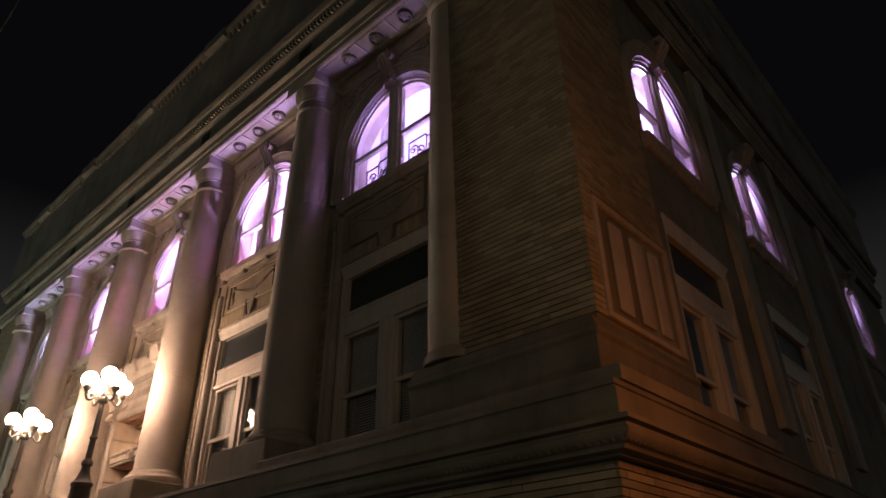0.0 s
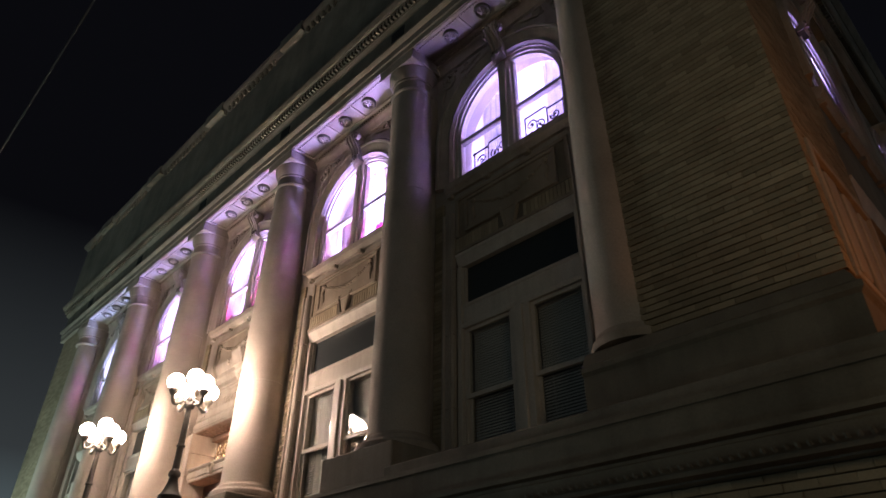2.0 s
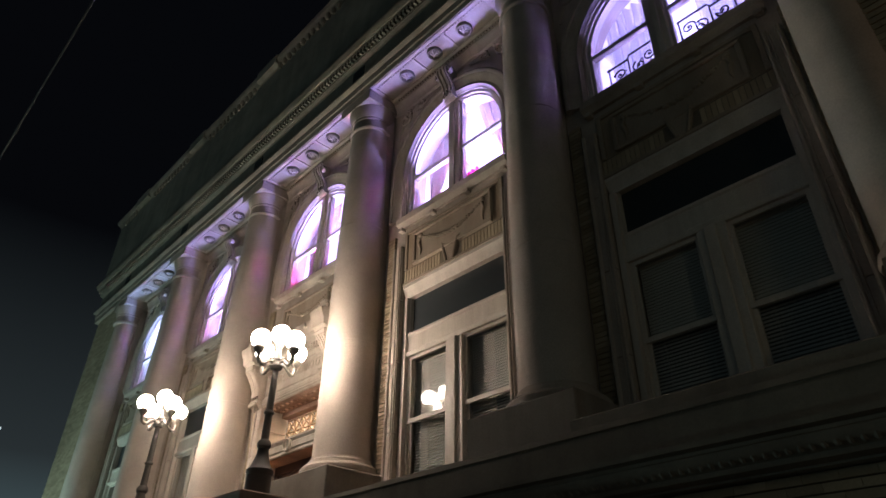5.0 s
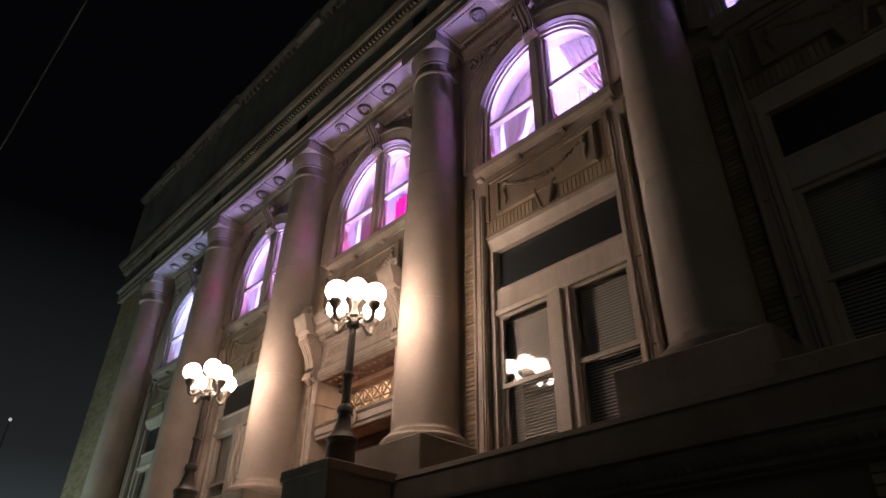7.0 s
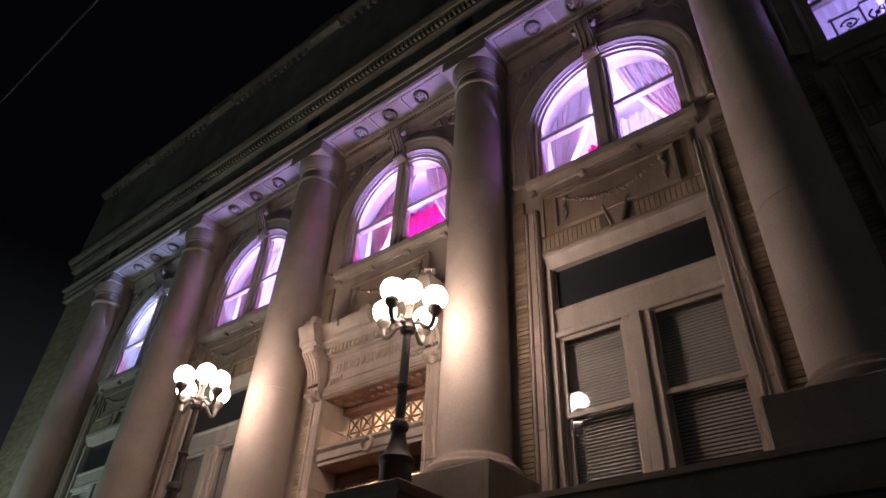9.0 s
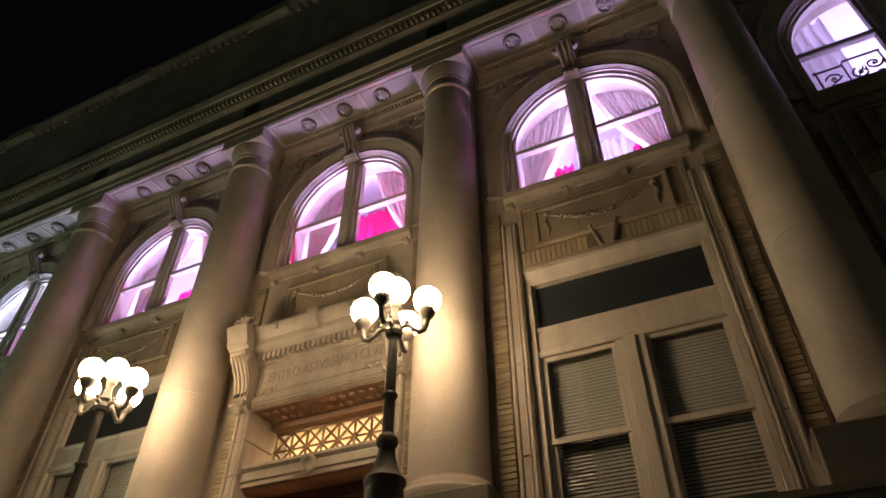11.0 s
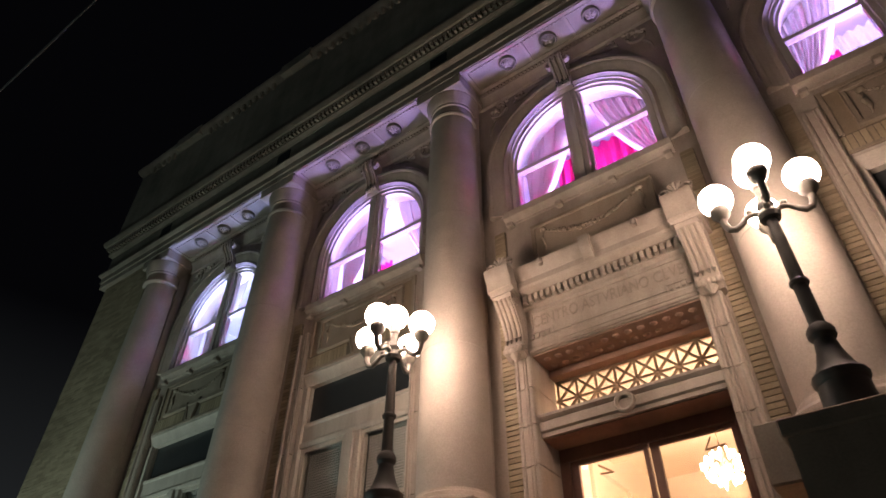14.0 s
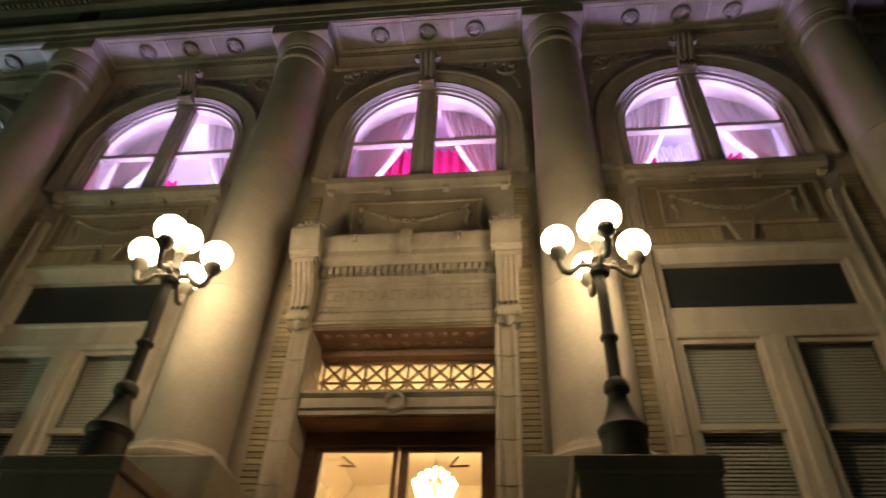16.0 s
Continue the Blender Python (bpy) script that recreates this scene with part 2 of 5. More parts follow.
                f.append((j * cols + i, j * cols + k, (j + 1) * cols + k, (j + 1) * cols + i))
        return self.add(v, f)

    def ring(self, cx, cz, section, a0, a1, seg=32):
        """A (radius, y) section swept round an axis that points along y."""
        n = len(section)
        v = []
        for i in range(seg + 1):
            a = a0 + (a1 - a0) * i / seg
            v += [(cx + r * math.cos(a), y, cz + r * math.sin(a)) for r, y in section]
        f = [(i * n + k, i * n + (k + 1) % n, (i + 1) * n + (k + 1) % n, (i + 1) * n + k) for i in range(seg) for k in range(n)]
        f += [tuple(range(n))[::-1], tuple(seg * n + k for k in range(n))]
        return self.add(v, f)

    def tube(self, path, radius, seg=8):
        """A round bar along a path; radius may be a list."""
        pts = [Vector(p) for p in path]
        rad = radius if isinstance(radius, (list, tuple)) else [radius] * len(pts)
        v = []
        for i, p in enumerate(pts):
            d = (pts[min(i + 1, len(pts) - 1)] - pts[max(i - 1, 0)]).normalized()
            side = d.cross(Vector((0, 0, 1)))
            if side.length < 0.05:
                side = d.cross(Vector((0, 1, 0)))
            side.normalize()
            up = side.cross(d)
            for k in range(seg):
                a = 2 * math.pi * k / seg
                v.append(p + rad[i] * (math.cos(a) * side + math.sin(a) * up))
        f = [(i * seg + k, i * seg + (k + 1) % seg, (i + 1) * seg + (k + 1) % seg, (i + 1) * seg + k) for i in range(len(pts) - 1) for k in range(seg)]
        f += [tuple(range(seg))[::-1], tuple((len(pts) - 1) * seg + k for k in range(seg))]
        return self.add(v, f)

    def ball(self, c, r, seg=16, rows=10, squash=1.0):
        prof = [(max(1e-4, r * math.sin(math.pi * j / rows)), -r * squash * math.cos(math.pi * j / rows)) for j in range(rows + 1)]
        return self.lathe(prof, seg, c)

    def moved(self, m):
        self.v = [tuple(m @ Vector(p)) for p in self.v]
        return self

    def mesh(self, name, mat, smooth=True):
        me = bpy.data.meshes.new(name)
        me.from_pydata(self.v, [], self.f)
        bm = bmesh.new()
        bm.from_mesh(me)
        bmesh.ops.recalc_face_normals(bm, faces=bm.faces)
        bm.to_mesh(me)
        bm.free()
        me.materials.append(mat)
        if smooth:
            me.polygons.foreach_set("use_smooth", [True] * len(me.polygons))
            me.set_sharp_from_angle(angle=radians(32))
        return me


def part(name, geo, mat, parent=None, label="", smooth=True):
    """Links the geometry as one mesh object, under a thing or a part where one is given."""
    ob = new(name, geo.mesh(name, mat, smooth) if isinstance(geo, Geo) else geo)
    ob.parent = parent
    if label:
        ob["label"] = label
    return ob


def thing(name, label, category, group="", kind="", place=(0, 0, 0)):
    ob = new(name)
    ob.location = place
    ob.empty_display_size = 0.2
    return tagged(ob, label, category, group, kind)


# ---- plan ----
GROUND = 0.4
XC, BAY = -17.45, 4.8
BAYS = [-27.17, -22.31, XC, -12.64, -7.93]
COLUMNS = [-29.58, -24.74, -19.88, -15.05, -10.25, -5.75]
EAST, WEST = -3.25, -32.2
WALL_Y, BACK_Y = 7.45, 8.0
COL_Y = 7.08
SPRING, ARCH_R = 11.2, 1.40
SILL_Z = 10.05
WIN_HALF, WIN_TOP, WIN_BOT = 1.34, 8.36, 4.35
SOFFIT = 13.65
LOBBY = 2.6
PI = math.pi

# ---- large structure ----
g = Geo().add([(-600, -600, GROUND), (600, -600, GROUND), (600, 600, GROUND), (-600, 600, GROUND)], [(0, 1, 2, 3)])
tagged(part("ground", g, PAVING), "grey concrete pavement in front of the building", "ground", kind="structure")


def bay_wall(geo, cx, low_half, low_bot, low_top, y0, y1):
    """The wall of one bay with a square opening below and an arched one above."""
    h = BAY / 2
    geo.box(cx - h, cx - low_half, y0, y1, 3.9, low_top)
    geo.box(cx + low_half, cx + h, y0, y1, 3.9, low_top)
    geo.box(cx - h, cx + h, y0, y1, low_top, SILL_Z)
    geo.box(cx - h, cx - ARCH_R, y0, y1, SILL_Z, SPRING)
    geo.box(cx + ARCH_R, cx + h, y0, y1, SILL_Z, SPRING)
    top, seg = SOFFIT, 28
    for i in range(seg):
        a, b = PI * i / seg, PI * (i + 1) / seg
        xs = []
        for t in (a, b):
            cxx = max(-1.0, min(1.0, math.cos(t) * 1.45))
            xs.append((cx + ARCH_R * math.cos(t), SPRING + ARCH_R * math.sin(t), cx + h * cxx))
        p = [(xs[0][0], xs[0][1]), (xs[1][0], xs[1][1])]
        q = [(xs[1][2], top), (xs[0][2], top)]
        if i == 0:
            q = [(xs[1][2], top), (cx + h, top), (cx + h, SPRING)]
        if i == seg - 1:
            q = [(cx - h, SPRING), (cx - h, top), (xs[0][2], top)]
        poly = p + q
        geo.run_y(poly, y0, y1)


for k, cx in enumerate(BAYS):
    g = Geo()
    if k == 2:
        bay_wall(g, cx, 1.27, LOBBY, 7.12, WALL_Y, BACK_Y)
    else:
        bay_wall(g, cx, WIN_HALF, WIN_BOT, WIN_TOP, WALL_Y, BACK_Y)
    tagged(part("wall_front_%d" % (k + 1), g, STONE, smooth=False), "cream stone wall of a bay behind tall columns", "wall", kind="structure")

# wings at both ends, the flank and the closing walls behind
for nm, xa, xb in (("wall_wing_east", COLUMNS[5] + 0.26, EAST - 0.03), ("wall_wing_west", WEST + 0.03, COLUMNS[0] - 0.26)):
    g = Geo().box(xa, xb, 6.68, BACK_Y, 5.0, SOFFIT)
    tagged(part(nm, g, MORTAR), "end wing wall faced with buff brick courses", "wall", kind="structure")

SIDE = [10.75, 15.7, 25.6]
DROP = -0.42


def side_wall_geo():
    g = Geo()
    x0, x1 = EAST - 0.55, EAST - 0.03
    sp, sz, wt = SPRING + DROP, SILL_Z + DROP, WIN_TOP + DROP
    y = BACK_Y
    for c in SIDE:
        g.box(x0, x1, y, c - WIN_HALF, 3.4, wt)
        g.box(x0, x1, y, c - ARCH_R, wt, sp)
        g.box(x0, x1, c - ARCH_R, c + ARCH_R, wt, sz)
        g.box(x0, x1, c + WIN_HALF, c + 2.3, 3.4, wt)
        g.box(x0, x1, c + ARCH_R, c + 2.3, wt, sp)
        seg = 20
        for i in range(seg):
            a, b = PI * i / seg, PI * (i + 1) / seg
            ya, yb = c + ARCH_R * math.cos(a), c + ARCH_R * math.cos(b)
            za, zb = sp + ARCH_R * math.sin(a), sp + ARCH_R * math.sin(b)
            pts = [(ya, za), (ya, SOFFIT), (yb, SOFFIT), (yb, zb)]
            v = [(x0, *q) for q in pts] + [(x1, *q) for q in pts]
            g.add(v, [(0, 1, 2, 3), (4, 7, 6, 5), (0, 4, 5, 1), (1, 5, 6, 2), (2, 6, 7, 3), (3, 7, 4, 0)])
        g.box(x0, x1, y, c - ARCH_R, sp, SOFFIT)
        g.box(x0, x1, c + ARCH_R, c + 2.3, sp, SOFFIT)
        y = c + 2.3
    g.box(x0, x1, y, 32.0, 3.4, SOFFIT)
    return g


tagged(part("wall_east", side_wall_geo(), STONE_DARK, smooth=False), "flank wall of dark streaked stone with arched windows", "wall", kind="structure")
g = Geo().box(WEST + 0.03, WEST + 0.5, BACK_Y, 32, 3.9, SOFFIT)
tagged(part("wall_west", g, STONE_DARK), "plain far flank wall of the building", "wall", kind="structure")
g = Geo().box(WEST + 0.03, EAST - 0.03, 32, 32.4, GROUND, 18)
tagged(part("wall_north", g, STONE_DARK), "plain rear wall of the building", "wall", kind="structure")

# raised base with a heavy moulded course; brick below it
STAIR_W = 2.05
FX, FW = EAST + 0.42, WEST - 0.42
BASE_PROFILE = [(-0.6, 3.41), (-0.10, 3.41), (-0.10, 3.43), (0.0, 3.45), (0.02, 3.49), (0.09, 3.52), (0.14, 3.57), (0.15, 3.61), (0.12, 3.63), (0.12, 3.66), (0.18, 3.68), (0.18, 3.73), (0.01, 3.77), (0.01, 4.05), (-0.035, 4.06), (-0.035, 4.09), (-0.012, 4.10), (-0.03, 4.17), (-0.6, 4.17)]
BRICK_BASE = [(-0.6, GROUND), (-0.24, GROUND), (-0.24, 3.43), (-0.6, 3.43)]
EAST_RUN = [(XC + STAIR_W + 0.6, 6.0, 0, -1), (FX, 6.0, 1, -1), (FX, 32, 1, 0)]
WEST_RUN = [(XC - STAIR_W - 0.6, 6.0, 0, -1), (FW, 6.0, -1, -1), (FW, 32, -1, 0)]
for nm, run_, xa, xb in (("base_course_east", EAST_RUN, XC + STAIR_W + 0.6, FX - 0.6), ("base_course_west", WEST_RUN, FW + 0.6, XC - STAIR_W - 0.6)):
    t_ob = thing(nm, "projecting moulded stone base course with a dark ledge", "base course", kind="structure")
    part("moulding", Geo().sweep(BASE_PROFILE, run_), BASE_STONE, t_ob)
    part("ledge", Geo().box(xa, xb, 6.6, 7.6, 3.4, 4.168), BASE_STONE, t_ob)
    part("fascia", Geo().sweep(BRICK_BASE, run_), MORTAR, t_ob)

# carved tongues along the underside of the base course
tongue = Geo().lathe([(0.001, -0.06), (0.022, -0.05), (0.034, -0.015), (0.036, 0.03), (0.022, 0.052), (0.001, 0.055)], 8).mesh("carved_tongue", BASE_STONE)
for i in range(120):
    ob = part("carved_tongue", tongue, None, bpy.data.objects["base_course_east"])
    ob.location = (FX + 0.04 - 0.094 * i, 5.92, 3.55)
    ob.rotation_euler.x = radians(28)
for i in range(42):
    ob = part("carved_tongue", tongue, None, bpy.data.objects["base_course_east"])
    ob.location = (FX + 0.08, 6.0 + 0.094 * i, 3.55)
    ob.rotation_euler.y = radians(28)

# upper plinths of the end wings, stepped back, with a moulding under the brick
PB = [(-0.9, 4.17), (0.0, 4.17), (0.0, 4.84), (-0.9, 4.84)]
PM = [(-0.9, 4.84), (0.0, 4.84), (0.04, 4.88), (0.04, 4.94), (-0.01, 4.98), (-0.04, 5.07), (-0.09, 5.15), (-0.18, 5.19), (-0.28, 5.22), (-0.9, 5.22)]
PS = [(0.002, 4.17), (0.25, 4.17), (0.25, 4.33), (0.23, 4.35), (0.002, 4.35)]
for nm, xa, xe, s in (("plinth_course_east", COLUMNS[5] - 0.42, EAST + 0.08, 1), ("plinth_course_west", COLUMNS[0] + 0.42, WEST - 0.08, -1)):
    t_ob = thing(nm, "stepped stone plinth under the brick end wing", "plinth", kind="structure")
    run_ = [(xa, 6.4, 0, -1), (xe, 6.4, s, -1), (xe, 9.15, s, 0)]
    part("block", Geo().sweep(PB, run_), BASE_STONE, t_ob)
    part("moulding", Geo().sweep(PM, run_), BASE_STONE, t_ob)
    part("lower_step", Geo().sweep(PS, [(COLUMNS[4] + 0.8 if s > 0 else COLUMNS[1] - 0.8, 6.4, 0, -1), (xe + s * 0.1, 6.4, s, -1), (xe + s * 0.1, 11.0, s, 0)]), STONE_DARK, t_ob)

# entablature: architrave with two bands, frieze, dentil course, cornice, attic and its crest
YF = 6.68
ATTIC_W = WEST + 0.45
XA, XB = WEST - 0.05, EAST + 0.05
RUN = [(WEST, 32, -1, 0), (WEST, YF, -1, -1), (EAST, YF, 1, -1), (EAST, 32, 1, 0)]
ATTIC_RUN = [(ATTIC_W, 32, -1, 0), (ATTIC_W, YF, -1, -1)] + RUN[2:]


def band(pts):
    return [(YF - y, z) for y, z in pts]


t_ent = thing("entablature", "dark streaked stone entablature with dentils above the columns", "entablature", kind="structure")
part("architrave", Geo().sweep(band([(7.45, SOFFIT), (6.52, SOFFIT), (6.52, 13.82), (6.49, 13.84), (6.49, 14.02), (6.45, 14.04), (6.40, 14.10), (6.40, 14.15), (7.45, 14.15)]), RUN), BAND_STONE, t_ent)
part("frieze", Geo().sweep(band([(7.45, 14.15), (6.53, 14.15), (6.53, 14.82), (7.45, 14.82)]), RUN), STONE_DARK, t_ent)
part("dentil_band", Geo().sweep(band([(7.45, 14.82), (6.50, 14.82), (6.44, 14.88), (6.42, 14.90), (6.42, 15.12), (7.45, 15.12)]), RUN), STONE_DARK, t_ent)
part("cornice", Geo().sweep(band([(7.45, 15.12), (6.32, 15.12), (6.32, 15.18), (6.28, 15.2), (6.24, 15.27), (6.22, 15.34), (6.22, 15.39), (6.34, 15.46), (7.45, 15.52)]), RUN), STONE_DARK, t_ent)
part("attic", Geo().sweep(band([(7.4, 15.47), (6.31, 15.47), (6.31, 18.1), (7.4, 18.1)]), ATTIC_RUN), BROWN_STONE, t_ent)
part("crest", Geo().sweep(band([(7.4, 18.1), (6.29, 18.1), (6.27, 18.14), (6.17, 18.27), (6.13, 18.37), (6.14, 18.45), (7.4, 18.45)]), ATTIC_RUN), BROWN_STONE, t_ent)
dent = Geo().box(-0.036, 0.036, -0.10, 0.01, 14.97, 15.12).mesh("dentil", STONE_DARK)
n_d = int((XB - XA + 0.4) / 0.128)
for i in range(n_d):
    ob = part("dentil", dent, None, t_ent)
    ob.location = (XA - 0.1 + i * 0.128, 6.42, 0)
for i in range(62):
    ob = part("dentil", dent, None, t_ent)
    ob.location = (EAST + 0.26, 6.7 + i * 0.128, 0)
    ob.rotation_euler.z = radians(90)
# scalloped ornaments under the crest, in groups between plain blocks
knob = Geo().lathe([(0.02, -0.18), (0.06, -0.15), (0.085, -0.05), (0.09, 0.06), (0.05, 0.12), (0.001, 0.12)], 8, (0, 6.29, 18.10))
knob_me = knob.mesh("ornament", STONE_DARK)
x = ATTIC_W + 0.3
while x < XB - 0.2:
    rel = ((x - COLUMNS[0]) % BAY)
    if 0.75 < rel < BAY - 0.75:
        ob = part("ornament", knob_me, None, t_ent)
        ob.location.x = x
    x += 0.26
for cxx in COLUMNS:
    part("attic_block", Geo().box(cxx - 0.6, cxx + 0.6, 6.11, 7.3, 18.13, 18.53, 0.02), BROWN_STONE, t_ent)
    # flat plate on the frieze, the depth of the opening is only coloured
    part("vent", Geo().box(cxx - 0.22, cxx + 0.22, 6.515, 6.56, 14.26, 14.72), OPENING_SHADE, t_ent, "near-black plate coloured like a shaded opening")
tagged(part("roof", Geo().box(WEST + 0.8, EAST - 0.8, 7.5, 31.9, 15.4, 15.6), STONE_DARK), "flat roof behind the attic", "roof", kind="structure")

# soffit of each bay: a sunk panel with three rosettes, bead rows and cross bars


def rosette(parent, x, y):
    g = Geo()
    g.lathe([(0.175, 0.01), (0.18, -0.05), (0.165, -0.085), (0.14, -0.085), (0.125, -0.05), (0.12, 0.0)], 24, (x, y, SOFFIT))
    ros = part("rosette", g, BROWN_STONE, parent)
    g = Geo()
    for i in range(5):
        a = 2 * PI * i / 5
        ca, sa = math.cos(a), math.sin(a)
        g.tube([(x + 0.02 * ca, y + 0.02 * sa, SOFFIT - 0.075), (x + 0.07 * ca, y + 0.07 * sa, SOFFIT - 0.06), (x + 0.115 * ca, y + 0.115 * sa, SOFFIT - 0.02)], [0.016, 0.026, 0.012], 6)
    g.ball((x, y, SOFFIT - 0.07), 0.03, 8, 6)
    part("petals", g, STONE, ros)


for cx in BAYS:
    t_s = thing("soffit_panel", "stone soffit panel with three carved rosettes", "soffit", "soffit panels", "structure")
    lo, hi = cx - 1.82, cx + 1.82
    g = Geo()
    for x0, x1, y0, y1 in ((lo, hi, 6.55, 6.63), (lo, hi, 7.16, 7.24), (lo, lo + 0.07, 6.63, 7.16), (hi - 0.07, hi, 6.63, 7.16)):
        g.box(x0, x1, y0, y1, SOFFIT - 0.028, SOFFIT + 0.01)
    part("panel_frame", g, STONE, t_s)
    g = Geo()
    for x0 in (cx - 0.52, cx + 0.46):
        g.box(x0, x0 + 0.06, 6.63, 7.16, SOFFIT - 0.022, SOFFIT + 0.01)
    part("cross_bars", g, STONE, t_s)
    g = Geo()
    i = lo + 0.12
    while i < hi - 0.1:
        g.box(i, i + 0.045, 6.645, 6.675, SOFFIT - 0.03, SOFFIT)
        g.box(i, i + 0.045, 7.255, 7.30, SOFFIT - 0.05, SOFFIT)
        i += 0.085
    part("beads", g, STONE, t_s)
    for dx in (-0.93, 0, 0.93):
        rosette(t_s, cx + dx, 6.9)
    # inner bed mould against the wall
    part("bed_mould", Geo().run([(7.46, 13.3), (7.40, 13.34), (7.36, 13.5), (7.30, 13.56), (7.30, SOFFIT), (7.46, SOFFIT)], lo - 0.1, hi + 0.1), STONE, t_s)

# ---- columns ----


def column(x, pedestal):
    c = thing("column", "tall plain cream stone column with a moulded capital", "column", "columns of the facade", place=(x, COL_Y if pedestal else 7.0, 0))
    thin = 1.0 if pedestal else 0.9
    z0 = 4.75
    if pedestal:
        part("pedestal", Geo().box(-0.86, 0.86, -0.86, 0.4, 4.17, z0, 0.02), BAND_STONE, c)
        part("base", Geo().lathe([(0.001, z0), (0.67, z0), (0.69, z0 + 0.03), (0.71, z0 + 0.09), (0.70, z0 + 0.15), (0.65, z0 + 0.2), (0.60, z0 + 0.215), (0.585, z0 + 0.25), (0.575, z0 + 0.28), (0.545, z0 + 0.30), (0.53, z0 + 0.34), (0.4, z0 + 0.34)], 40), STONE, c)
        zs = z0 + 0.33
    else:
        part("base", Geo().lathe([(0.001, 5.22), (0.53, 5.22), (0.545, 5.27), (0.53, 5.33), (0.495, 5.36), (0.475, 5.42), (0.4, 5.42)], 40), STONE, c)
        zs = 5.4
    prof = []
    for i in range(15):
        t = i / 14
        prof.append((thin * (0.52 - 0.07 * t ** 1.7), zs + (12.66 - zs) * t))
        if pedestal and i in (4, 9):
            r, z = prof[-1]
            prof[-1:] = [(r, z - 0.006), (r - 0.006, z), (r, z + 0.006)]
    prof += [(0.48, 12.68), (0.495, 12.72), (0.48, 12.76), (0.44, 12.78)]
    part("shaft", Geo().lathe(prof, 48), SHAFT, c)
    part("capital", Geo().lathe([(0.435, 12.77), (0.44, 12.98), (0.465, 13.0), (0.465, 13.05), (0.48, 13.07), (0.51, 13.15), (0.545, 13.26), (0.555, 13.36), (0.4, 13.37)], 40), STONE, c)
    part("abacus", Geo().box(-0.56, 0.56, -0.555 if pedestal else -0.46, 0.45, 13.36, SOFFIT, 0.015), STONE, c)
    return c


first = column(COLUMNS[1], True)
for x in COLUMNS[2:5]:
    copy_thing(first, pose(x, COL_Y, 0))
column(COLUMNS[0], False)
column(COLUMNS[5], False)
# plain piers behind the columns
for x in COLUMNS:
    tagged(part("wall_pier", Geo().box(x - 0.42, x + 0.42, 7.22, 7.47, 4.17, SOFFIT, 0.01), STONE), "flat stone pier behind a column", "pier", "piers", "structure")

# ---- arched upper windows ----


